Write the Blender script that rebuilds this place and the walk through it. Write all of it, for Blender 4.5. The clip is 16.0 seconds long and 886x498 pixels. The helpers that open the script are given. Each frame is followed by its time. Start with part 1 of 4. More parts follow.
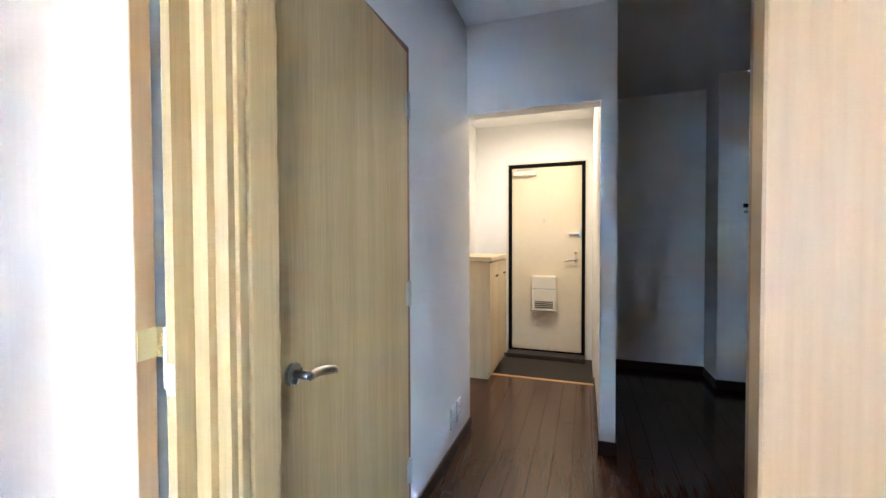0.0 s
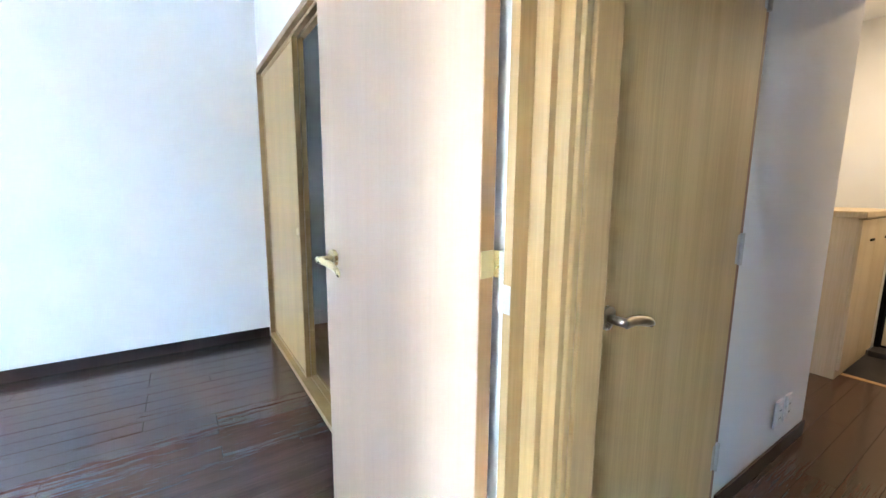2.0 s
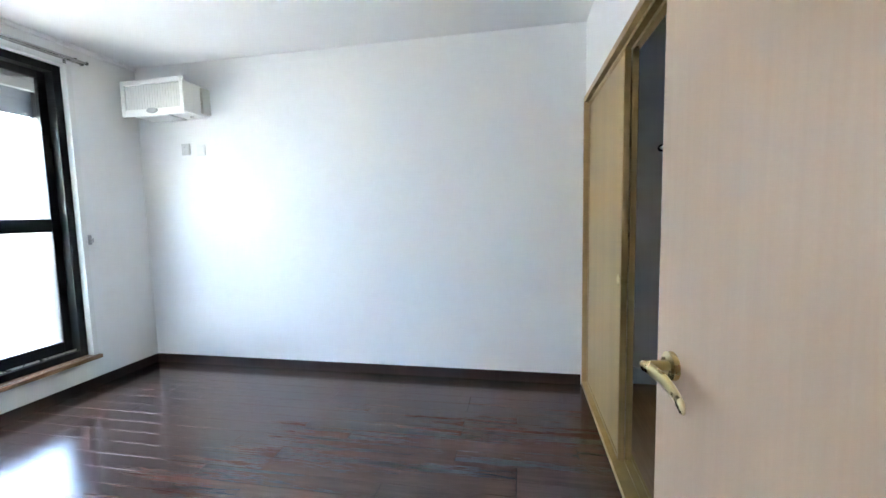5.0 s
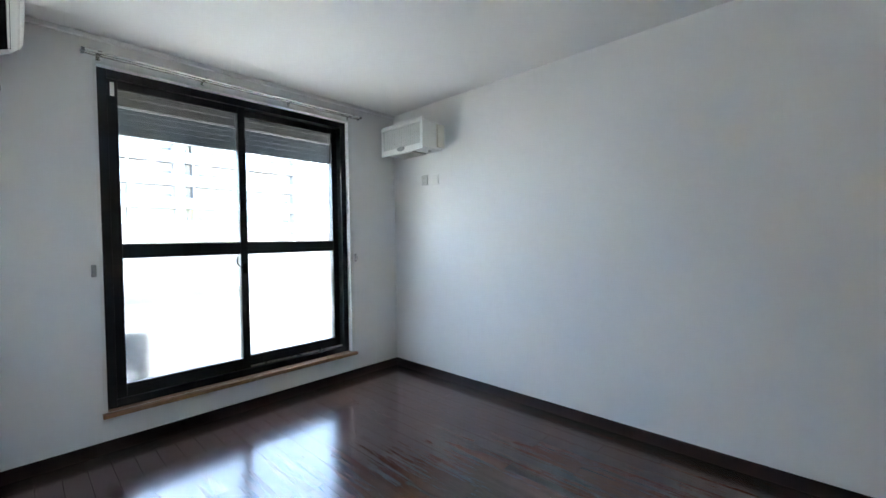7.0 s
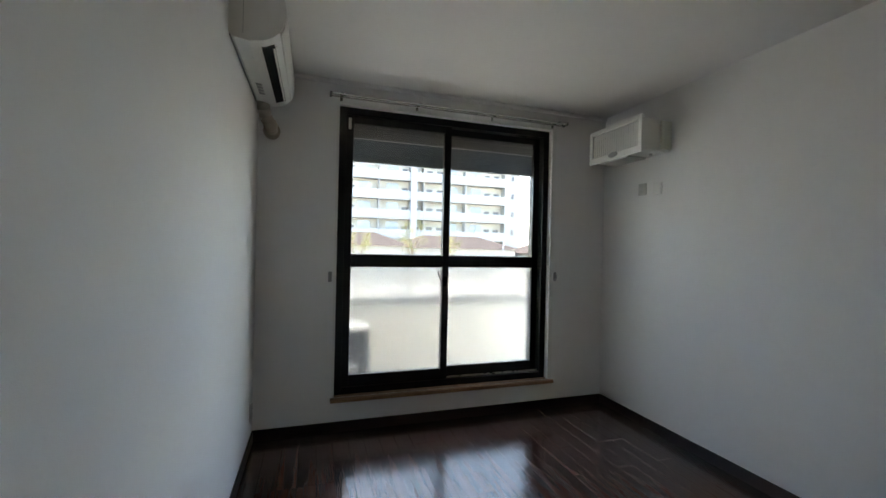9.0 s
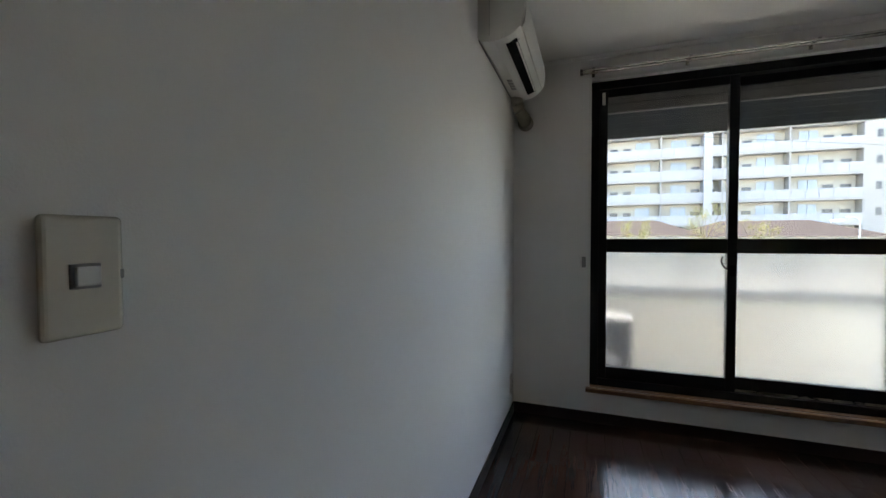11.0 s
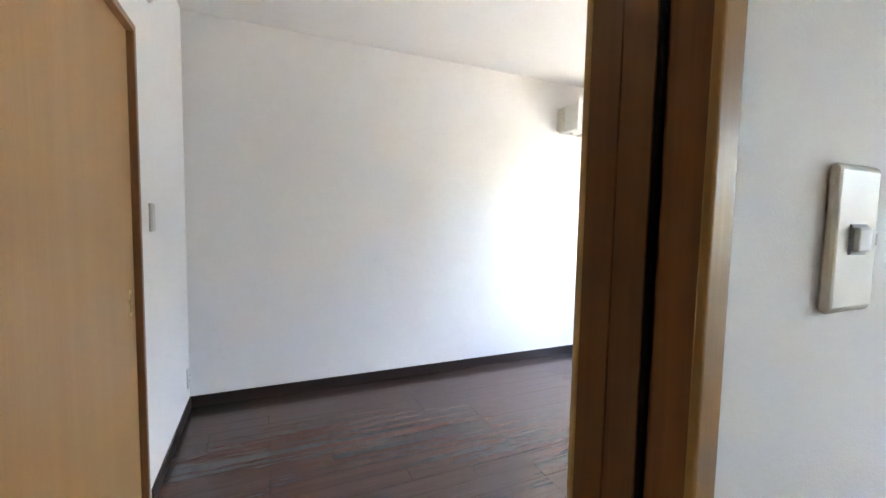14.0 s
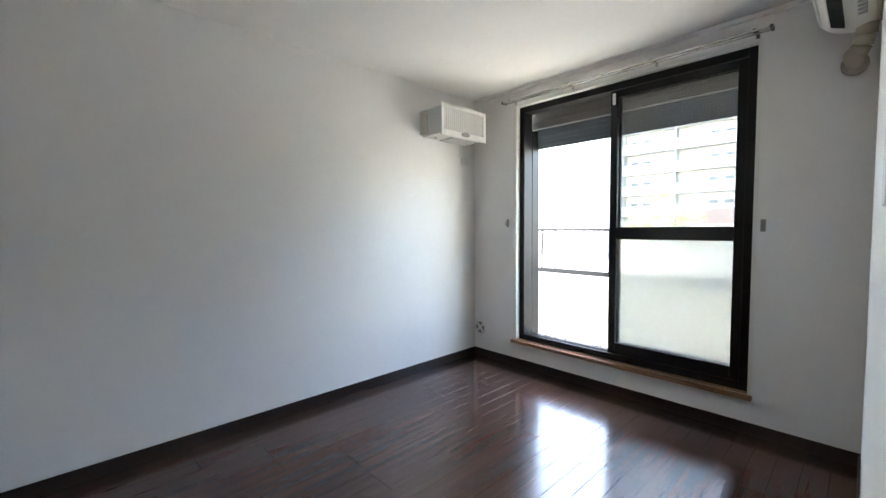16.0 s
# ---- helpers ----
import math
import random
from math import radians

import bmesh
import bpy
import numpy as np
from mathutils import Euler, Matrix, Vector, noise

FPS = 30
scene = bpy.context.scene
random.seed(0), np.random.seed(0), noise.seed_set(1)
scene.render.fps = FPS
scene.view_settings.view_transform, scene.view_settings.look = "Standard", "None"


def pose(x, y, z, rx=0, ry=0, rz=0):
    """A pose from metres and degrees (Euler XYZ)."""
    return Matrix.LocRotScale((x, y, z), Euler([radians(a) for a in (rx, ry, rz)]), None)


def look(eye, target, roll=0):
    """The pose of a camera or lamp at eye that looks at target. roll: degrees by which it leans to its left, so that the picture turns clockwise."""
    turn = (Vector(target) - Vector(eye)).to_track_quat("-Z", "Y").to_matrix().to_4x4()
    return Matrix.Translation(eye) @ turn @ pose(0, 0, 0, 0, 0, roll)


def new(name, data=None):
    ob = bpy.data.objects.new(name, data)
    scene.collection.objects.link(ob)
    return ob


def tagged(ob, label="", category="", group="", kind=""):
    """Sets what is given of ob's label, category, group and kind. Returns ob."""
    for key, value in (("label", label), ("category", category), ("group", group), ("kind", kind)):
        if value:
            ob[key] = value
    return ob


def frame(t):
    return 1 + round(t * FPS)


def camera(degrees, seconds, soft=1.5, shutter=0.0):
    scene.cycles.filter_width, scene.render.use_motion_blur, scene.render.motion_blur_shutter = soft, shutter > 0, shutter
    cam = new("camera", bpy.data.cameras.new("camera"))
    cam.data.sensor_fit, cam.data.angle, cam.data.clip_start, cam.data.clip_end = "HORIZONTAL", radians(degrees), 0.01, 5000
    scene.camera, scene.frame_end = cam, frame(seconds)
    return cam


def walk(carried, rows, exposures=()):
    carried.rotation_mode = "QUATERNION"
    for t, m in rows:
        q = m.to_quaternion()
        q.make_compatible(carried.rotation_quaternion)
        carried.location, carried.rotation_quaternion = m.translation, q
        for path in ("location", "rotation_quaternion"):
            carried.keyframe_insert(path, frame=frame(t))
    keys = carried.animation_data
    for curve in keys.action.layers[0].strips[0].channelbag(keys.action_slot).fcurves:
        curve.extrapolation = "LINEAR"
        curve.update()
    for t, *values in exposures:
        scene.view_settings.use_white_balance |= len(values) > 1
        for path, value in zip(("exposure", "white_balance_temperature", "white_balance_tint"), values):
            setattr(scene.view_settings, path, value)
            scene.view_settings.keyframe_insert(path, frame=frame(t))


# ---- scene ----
PATH = [
    (0, (0.552, 2.953, 1.166), (-0.11, 4.84, 1.121), -0.2),
    (0.5, (0.519, 2.917, 1.159), (-0.382, 4.701, 1.086), -0.9),
    (1, (0.485, 2.911, 1.147), (-0.678, 4.526, 0.947), -0.6),
    (1.5, (0.452, 2.93, 1.137), (-0.97, 4.317, 0.901), -0.1),
    (2, (0.433, 2.954, 1.132), (-1.224, 4.035, 0.836), 0.5),
    (2.5, (0.424, 2.977, 1.142), (-1.417, 3.694, 0.834), 0.9),
    (3, (0.406, 3.006, 1.149), (-1.546, 3.299, 0.823), 0.5),
    (3.5, (0.364, 3.011, 1.153), (-1.613, 3.045, 0.854), -0.2),
    (5.8, (-0.107, 3.058, 1.226), (-1.97, 2.340, 1.134), -0.8),
    (6, (-0.141, 3.051, 1.212), (-1.952, 2.211, 1.14), -0.5),
    (6.5, (-0.175, 3.066, 1.221), (-1.82, 1.952, 1.155), 0.0),
    (7, (-0.231, 3.052, 1.232), (-1.684, 1.679, 1.182), -0.8),
    (7.5, (-0.263, 2.977, 1.238), (-1.519, 1.42, 1.24), -0.8),
    (8, (-0.341, 2.909, 1.264), (-1.384, 1.202, 1.297), -0.0),
    (10.3, (-0.558, 2.859, 1.291), (-0.408, 0.866, 1.243), 0.2),
    (10.5, (-0.591, 2.857, 1.259), (-0.286, 0.881, 1.223), -0.1),
    (11, (-0.558, 2.848, 1.239), (0.121, 0.968, 1.183), -0.1),
    (11.5, (-0.504, 2.876, 1.196), (0.552, 1.178, 1.159), -1.0),
    (12, (-0.485, 2.899, 1.215), (0.962, 1.52, 1.13), 0.4),
    (12.5, (-0.461, 2.938, 1.206), (1.176, 1.793, 1.102), 1.1),
    (13, (-0.415, 2.974, 1.204), (1.342, 2.03, 1.065), 0.5),
    (13.5, (-0.333, 3.01, 1.208), (1.487, 2.193, 1.064), 0.5),
    (14, (-0.238, 3.041, 1.209), (1.585, 2.231, 1.07), 1.1),
    (14.5, (-0.160, 3.079, 1.211), (1.613, 2.158, 1.112), 0.0),
    (15, (-0.089, 3.064, 1.185), (1.609, 2.013, 1.066), 1.3),
    (15.5, (0.0, 3.044, 1.153), (1.618, 1.87, 1.075), 0.5),
    (16, (0.051, 2.903, 1.235), (1.5, 1.528, 1.129), -0.4),
]
cam = camera(95.5, 16.0)
EXPOSURES = [
    (0.0, 7.8, 5200, 10), (1.0, 7.8, 5300, 10), (1.5, 7.6, 5600, 10), (2.5, 7.35, 5900, 10), (3.5, 6.9, 6200, 10), (6.0, 6.4, 6450, 9), (7.0, 5.62, 6500, 9), (8.0, 4.93, 7050, 10),
    (10.4, 3.6, 7700, 11), (11.0, 3.85, 7600, 12), (12.0, 4.88, 8100, 15), (12.5, 5.5, 8200, 15), (13.0, 5.9, 8100, 15), (13.5, 6.1, 7700, 14), (14.5, 6.05, 7400, 13), (15.0, 5.88, 7300, 12), (15.5, 5.5, 7200, 11), (16.0, 5.03, 7150, 10),
]
walk(cam, [(t, look(eye, target, roll)) for t, eye, target, roll in PATH], EXPOSURES)

# ---- world, sun and lamps ----
world = bpy.data.worlds.new("world")
scene.world = world
world.use_nodes = True
wn = world.node_tree.nodes
sky = wn.new("ShaderNodeTexSky")
sky.sky_type = "NISHITA"
sky.sun_disc = False
sky.sun_elevation = radians(66)
sky.sun_rotation = radians(166)
wn["Background"].inputs["Strength"].default_value = 0.13
world.node_tree.links.new(sky.outputs["Color"], wn["Background"].inputs["Color"])

sun_lamp = bpy.data.lights.new("sun", "SUN")
sun_lamp.energy, sun_lamp.angle, sun_lamp.color = 4.0, radians(0.5), (1.0, 0.95, 0.88)
sun = new("sun", sun_lamp)
sun.matrix_world = look((2.4, -9.7, 22.4), (0, 0, 0))

hall_lamp = bpy.data.lights.new("entrance_lamp", "AREA")
hall_lamp.shape, hall_lamp.size, hall_lamp.energy, hall_lamp.color = "DISK", 0.22, 0.115, (1.0, 0.73, 0.44)
hall = new("entrance_lamp", hall_lamp)
hall.matrix_world = look((0.2, 6.55, 2.37), (0.2, 6.55, 0))


# ---- materials ----
def material(name, colour, rough=0.5, metal=0.0, vary=0.06, scale=(8, 8, 8), bump=0.0, bump_scale=200.0, spec=0.5, per_object=0.0, coat=0.0):
    """A node material with colour variation at two scales and fine relief, in metres."""
    m = bpy.data.materials.new(name)
    m.use_nodes = True
    n, link = m.node_tree.nodes, m.node_tree.links.new
    b = n["Principled BSDF"]
    b.inputs["Roughness"].default_value, b.inputs["Metallic"].default_value = rough, metal
    b.inputs["Specular IOR Level"].default_value = spec
    b.inputs["Coat Weight"].default_value, b.inputs["Coat Roughness"].default_value = coat, 0.12
    co = n.new("ShaderNodeNewGeometry")
    mp = n.new("ShaderNodeMapping")
    mp.inputs["Scale"].default_value = scale
    link(co.outputs["Position"], mp.inputs["Vector"])
    big, small = n.new("ShaderNodeTexNoise"), n.new("ShaderNodeTexNoise")
    big.inputs["Scale"].default_value, big.inputs["Detail"].default_value = 0.35, 3
    small.inputs["Scale"].default_value, small.inputs["Detail"].default_value = 3.0, 5
    for t in (big, small):
        link(mp.outputs["Vector"], t.inputs["Vector"])
    add = n.new("ShaderNodeMath")
    add.operation = "ADD"
    link(big.outputs["Fac"], add.inputs[0])
    link(small.outputs["Fac"], add.inputs[1])
    fac = add.outputs[0]
    if per_object:
        info, mul, add2 = n.new("ShaderNodeObjectInfo"), n.new("ShaderNodeMath"), n.new("ShaderNodeMath")
        mul.operation, mul.inputs[1].default_value = "MULTIPLY_ADD", per_object
        mul.inputs[2].default_value = -per_object / 2
        link(info.outputs["Random"], mul.inputs[0])
        add2.operation = "ADD"
        link(fac, add2.inputs[0])
        link(mul.outputs[0], add2.inputs[1])
        fac = add2.outputs[0]
    span = n.new("ShaderNodeMapRange")
    span.inputs["From Min"].default_value, span.inputs["From Max"].default_value = 0.6, 1.4
    link(fac, span.inputs["Value"])
    mix = n.new("ShaderNodeMix")
    mix.data_type = "RGBA"
    mix.inputs[6].default_value = (*[c * (1 - vary) for c in colour], 1)
    mix.inputs[7].default_value = (*[min(1, c * (1 + vary)) for c in colour], 1)
    link(span.outputs["Result"], mix.inputs[0])
    link(mix.outputs[2], b.inputs["Base Color"])
    rr = n.new("ShaderNodeMapRange")
    rr.inputs["To Min"].default_value, rr.inputs["To Max"].default_value = rough * 0.88, min(1, rough * 1.12)
    link(small.outputs["Fac"], rr.inputs["Value"])
    link(rr.outputs["Result"], b.inputs["Roughness"])
    if bump:
        tex, bp = n.new("ShaderNodeTexNoise"), n.new("ShaderNodeBump")
        tex.inputs["Scale"].default_value, tex.inputs["Detail"].default_value = bump_scale, 3
        link(co.outputs["Position"], tex.inputs["Vector"])
        bp.inputs["Strength"].default_value, bp.inputs["Distance"].default_value = bump, 0.002
        link(tex.outputs["Fac"], bp.inputs["Height"])
        link(bp.outputs["Normal"], b.inputs["Normal"])
    return m


def wood(name, dark, light, rough=0.45, along="z", ring=55.0, per_object=0.0, streak=0.5, coat=0.0, bump=0.08, stops=(0.36, 0.64)):
    """Wood with grain stretched along one axis: broad bands, fine streaks and pores."""
    m = bpy.data.materials.new(name)
    m.use_nodes = True
    n, link = m.node_tree.nodes, m.node_tree.links.new
    b = n["Principled BSDF"]
    b.inputs["Coat Weight"].default_value, b.inputs["Coat Roughness"].default_value = coat, 0.1
    co, mp = n.new("ShaderNodeNewGeometry"), n.new("ShaderNodeMapping")
    mp.inputs["Scale"].default_value = {"x": (0.035, 1, 1), "y": (1, 0.035, 1), "z": (1, 1, 0.035)}[along]
    if per_object:
        info, sh, addv = n.new("ShaderNodeObjectInfo"), n.new("ShaderNodeVectorMath"), n.new("ShaderNodeVectorMath")
        sh.operation = "SCALE"
        sh.inputs[0].default_value = (31, 17, 23)
        link(info.outputs["Random"], sh.inputs["Scale"])
        link(co.outputs["Position"], addv.inputs[0])
        link(sh.outputs[0], addv.inputs[1])
        link(addv.outputs[0], mp.inputs["Vector"])
    else:
        link(co.outputs["Position"], mp.inputs["Vector"])
    band, fine = n.new("ShaderNodeTexNoise"), n.new("ShaderNodeTexNoise")
    band.inputs["Scale"].default_value, band.inputs["Detail"].default_value = ring * 0.35, 2
    fine.inputs["Scale"].default_value, fine.inputs["Detail"].default_value = ring * 4, 4
    for t in (band, fine):
        link(mp.outputs["Vector"], t.inputs["Vector"])
    mixf = n.new("ShaderNodeMix")
    mixf.inputs[0].default_value = streak
    link(band.outputs["Fac"], mixf.inputs[2])
    link(fine.outputs["Fac"], mixf.inputs[3])
    fac = mixf.outputs[0]
    if per_object:
        madd = n.new("ShaderNodeMath")
        madd.operation, madd.inputs[1].default_value = "MULTIPLY_ADD", per_object
        link(info.outputs["Random"], madd.inputs[0])
        link(fac, madd.inputs[2])
        sub = n.new("ShaderNodeMath")
        sub.operation, sub.inputs[1].default_value = "SUBTRACT", per_object / 2
        link(madd.outputs[0], sub.inputs[0])
        fac = sub.outputs[0]
    ramp = n.new("ShaderNodeValToRGB")
    ramp.color_ramp.elements[0].position, ramp.color_ramp.elements[1].position = stops
    ramp.color_ramp.elements[0].color, ramp.color_ramp.elements[1].color = (*dark, 1), (*light, 1)
    link(fac, ramp.inputs[0])
    link(ramp.outputs[0], b.inputs["Base Color"])
    rr = n.new("ShaderNodeMapRange")
    rr.inputs["To Min"].default_value, rr.inputs["To Max"].default_value = rough * 0.8, rough * 1.2
    link(fine.outputs["Fac"], rr.inputs["Value"])
    link(rr.outputs["Result"], b.inputs["Roughness"])
    bp = n.new("ShaderNodeBump")
    bp.inputs["Strength"].default_value, bp.inputs["Distance"].default_value = bump, 0.001
    link(fine.outputs["Fac"], bp.inputs["Height"])
    link(bp.outputs["Normal"], b.inputs["Normal"])
    return m


def glass(name, rough=0.0, tint=(0.97, 0.985, 0.98)):
    m = bpy.data.materials.new(name)
    m.use_nodes = True
    b = m.node_tree.nodes["Principled BSDF"]
    b.inputs["Base Color"].default_value = (*tint, 1)
    b.inputs["Transmission Weight"].default_value = 1.0
    b.inputs["Roughness"].default_value, b.inputs["IOR"].default_value = rough, 1.45
    return m


def frosted(name):
    """Figured glass: half sends light straight on with blur, half scatters it."""
    m = glass(name, 0.25, (0.57, 0.585, 0.57))
    n, link = m.node_tree.nodes, m.node_tree.links.new
    tl, mx = n.new("ShaderNodeBsdfTranslucent"), n.new("ShaderNodeMixShader")
    tl.inputs["Color"].default_value = (0.5, 0.51, 0.5, 1)
    mx.inputs[0].default_value = 0.05
    link(n["Principled BSDF"].outputs[0], mx.inputs[1])
    link(tl.outputs[0], mx.inputs[2])
    link(mx.outputs[0], n["Material Output"].inputs["Surface"])
    return m


WALL = material("wallpaper_white", (0.83, 0.825, 0.81), 0.75, vary=0.015, scale=(3, 3, 3), bump=0.24, bump_scale=300, spec=0.3)
CEIL = material("ceiling_paper", (0.86, 0.86, 0.85), 0.85, vary=0.012, scale=(3, 3, 3), bump=0.3, bump_scale=350, spec=0.25)
BASE = material("baseboard_brown", (0.028, 0.018, 0.015), 0.40, vary=0.15, scale=(20, 20, 20), bump=0.05, spec=0.3)
PLANK = wood("floor_walnut", (0.041, 0.019, 0.014), (0.110, 0.054, 0.039), 0.20, "y", 60, per_object=0.07, streak=0.45, coat=0.15, bump=0.006, stops=(0.30, 0.86))
UNDER = material("floor_joint", (0.02, 0.012, 0.01), 0.7, vary=0.2)
OAK = wood("door_oak", (0.46, 0.295, 0.108), (0.60, 0.415, 0.178), 0.42, "z", 45)
PALE = wood("leaf_beech", (0.52, 0.36, 0.235), (0.56, 0.40, 0.27), 0.36, "z", 22, streak=0.4)
SLIDE = wood("sliding_beech", (0.42, 0.23, 0.088), (0.48, 0.275, 0.115), 0.40, "z", 30)
CASING = wood("casing_oak", (0.40, 0.245, 0.090), (0.50, 0.32, 0.13), 0.40, "z", 40)
# Casing oak deepened: shade on the closet-room side is in the colour.
CASING_SHADE = wood("casing_oak_shaded", (0.30, 0.155, 0.05), (0.38, 0.21, 0.075), 0.40, "z", 40)
# The same oak again, darkened to hold the shade inside the doorway.
JAMB_SHADE = wood("jamb_oak_shaded", (0.125, 0.050, 0.016), (0.18, 0.076, 0.026), 0.4, "z", 40)
LINING = material("closet_lining", (0.74, 0.73, 0.71), 0.8, vary=0.06, bump=0.2, bump_scale=200)
RAIL = material("rail_steel", (0.50, 0.49, 0.47), 0.24, 1.0, vary=0.05)
# Red-brown casing; on the strike rebate it stands in for shaded oak.
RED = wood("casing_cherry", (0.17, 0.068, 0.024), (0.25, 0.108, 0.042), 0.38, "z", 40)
FUSUMA = wood("closet_panel", (0.42, 0.265, 0.09), (0.50, 0.33, 0.13), 0.32, "z", 28)
SILL = wood("sill_wood", (0.20, 0.10, 0.05), (0.29, 0.16, 0.085), 0.35, "x", 40)
PLY = wood("closet_ply", (0.34, 0.20, 0.11), (0.46, 0.29, 0.17), 0.5, "x", 30)
CABWOOD = wood("cabinet_ash", (0.56, 0.44, 0.26), (0.66, 0.54, 0.35), 0.42, "z", 40)
FRAME = material("aluminium_black", (0.009, 0.009, 0.010), 0.42, 0.0, vary=0.1, scale=(15, 15, 15), spec=0.28)
HINGE = material("dull_hinge_steel", (0.60, 0.58, 0.52), 0.5, 0.55, vary=0.06)
STEEL = material("satin_steel", (0.62, 0.60, 0.56), 0.28, 1.0, vary=0.06)
BRASS = material("pale_brass", (0.66, 0.52, 0.27), 0.28, 1.0, vary=0.06)
WHITEP = material("white_plastic", (0.78, 0.78, 0.75), 0.35, vary=0.02)
CREAM = material("cream_plastic", (0.72, 0.69, 0.60), 0.38, vary=0.03)
GREY = material("grey_plastic", (0.30, 0.30, 0.30), 0.45, vary=0.05)
CAP = material("cap_dark_grey", (0.10, 0.10, 0.10), 0.45, vary=0.05)
UNIT = material("outdoor_unit_grey", (0.05, 0.055, 0.06), 0.5, vary=0.08)
DARK = material("dark_slot", (0.004, 0.004, 0.005), 0.7, vary=0.1, spec=0.08)
PANELG = material("grille_grey", (0.55, 0.55, 0.53), 0.5, vary=0.04)
PIPE = material("pipe_beige", (0.40, 0.35, 0.285), 0.6, vary=0.06, bump=0.1)
STEELDOOR = material("entrance_cream", (0.72, 0.64, 0.48), 0.45, vary=0.03)
CONC = material("entrance_concrete", (0.030, 0.026, 0.024), 0.8, vary=0.2, bump=0.3, bump_scale=150)
RENDER = material("balcony_render", (0.50, 0.49, 0.45), 0.85, vary=0.06, bump=0.3, bump_scale=90)
BALFLOOR = material("balcony_floor", (0.31, 0.305, 0.285), 0.8, vary=0.1, bump=0.3, bump_scale=60)
SHUT = material("shutter_slate", (0.13, 0.155, 0.175), 0.5, 0.2, vary=0.06)
BOXG = material("shutter_box_grey", (0.17, 0.165, 0.155), 0.5, vary=0.05)
LIP = material("drip_white", (0.5, 0.5, 0.48), 0.4, vary=0.03)
CLOSETW = wood("closet_frame_wood", (0.35, 0.215, 0.085), (0.45, 0.29, 0.125), 0.38, "z", 40)
GLOSSY = material("switch_cream", (0.66, 0.63, 0.55), 0.24, vary=0.02)
GRILLE = material("grille_dull", (0.60, 0.60, 0.57), 0.5, vary=0.03)
GLASS = glass("clear_glass", 0.0, (0.93, 0.95, 0.95))
FROST = frosted("figured_glass")
FACADE = material("facade_white", (0.255, 0.253, 0.24), 0.85, vary=0.05, scale=(0.4, 0.4, 0.4))
PARAPET = material("facade_parapet", (0.285, 0.295, 0.31), 0.8, vary=0.04, scale=(0.4, 0.4, 0.4))
RECESS = material("facade_recess", (0.37, 0.36, 0.32), 0.85, vary=0.08, scale=(0.4, 0.4, 0.4))
BLUEW = material("facade_window", (0.27, 0.33, 0.40), 0.25, vary=0.08, scale=(0.6, 0.6, 0.6))
DARKW = material("facade_dark_window", (0.055, 0.06, 0.07), 0.2, vary=0.2)
TILEROOF = material("slate_roof", (0.021, 0.0185, 0.0195), 0.95, vary=0.15, scale=(3, 3, 3), bump=0.3, bump_scale=20, spec=0.05)
GROUND = material("ground_asphalt", (0.19, 0.185, 0.17), 0.9, vary=0.2, scale=(0.5, 0.5, 0.5), bump=0.2, bump_scale=40)
BARK = material("bark", (0.13, 0.095, 0.07), 0.9, vary=0.25, scale=(10, 10, 3), bump=0.5, bump_scale=60)
LEAF = material("leaf_young", (0.17, 0.18, 0.05), 0.6, vary=0.35, scale=(4, 4, 4))


# ---- mesh helpers ----
def add_box(bm, x0, x1, y0, y1, z0, z1, bevel=0.0, seg=2):
    """One box, with rounded edges if bevel is given, added to bm."""
    geo = bmesh.ops.create_cube(bm, size=1.0)
    vs = geo["verts"]
    bmesh.ops.scale(bm, vec=(abs(x1 - x0), abs(y1 - y0), abs(z1 - z0)), verts=vs)
    bmesh.ops.translate(bm, vec=((x0 + x1) / 2, (y0 + y1) / 2, (z0 + z1) / 2), verts=vs)
    if bevel:
        edges = list({e for v in vs for e in v.link_edges})
        bmesh.ops.bevel(bm, geom=edges, offset=bevel, segments=seg, affect="EDGES", profile=0.5)
    return bm


def add_tube(bm, p, q, r, seg=16, r2=None):
    p, q = Vector(p), Vector(q)
    geo = bmesh.ops.create_cone(bm, cap_ends=True, segments=seg, radius1=r, radius2=r if r2 is None else r2, depth=(q - p).length)
    m = Matrix.Translation((p + q) / 2) @ (q - p).to_track_quat("Z", "Y").to_matrix().to_4x4()
    bmesh.ops.transform(bm, matrix=m, verts=geo["verts"])
    return bm


def add_profile(bm, outline, y0, y1):
    """A solid swept along y from a closed outline of (x, z)."""
    a = [bm.verts.new((x, y0, z)) for x, z in outline]
    b = [bm.verts.new((x, y1, z)) for x, z in outline]
    n = len(outline)
    bm.faces.new(a)
    bm.faces.new(b[::-1])
    for i in range(n):
        bm.faces.new((a[i], b[i], b[(i + 1) % n], a[(i + 1) % n]))
    bmesh.ops.recalc_face_normals(bm, faces=bm.faces)
    return bm


def mesh_of(name, bm, mat, smooth=False):
    me = bpy.data.meshes.new(name)
    bm.to_mesh(me)
    bm.free()
    me.materials.append(mat)
    if smooth:
        for p in me.polygons:
            p.use_smooth = True
    return me


def part(name, bm, mat, parent, label="", smooth=False):
    ob = new(name, mesh_of(name, bm, mat, smooth))
    ob.parent = parent
    if label:
        tagged(ob, label)
    return ob


def bx(*a, **k):
    return add_box(bmesh.new(), *a, **k)


def boxes(*rows, bevel=0.0):
    bm = bmesh.new()
    for r in rows:
        add_box(bm, *r, bevel=bevel)
    return bm


def thing(name, label, category, at=(0, 0, 0), group="", turn=0.0):
    ob = new(name)
    ob.empty_display_size = 0.1
    ob.matrix_basis = pose(*at, 0, 0, turn)
    return tagged(ob, label, category, group)


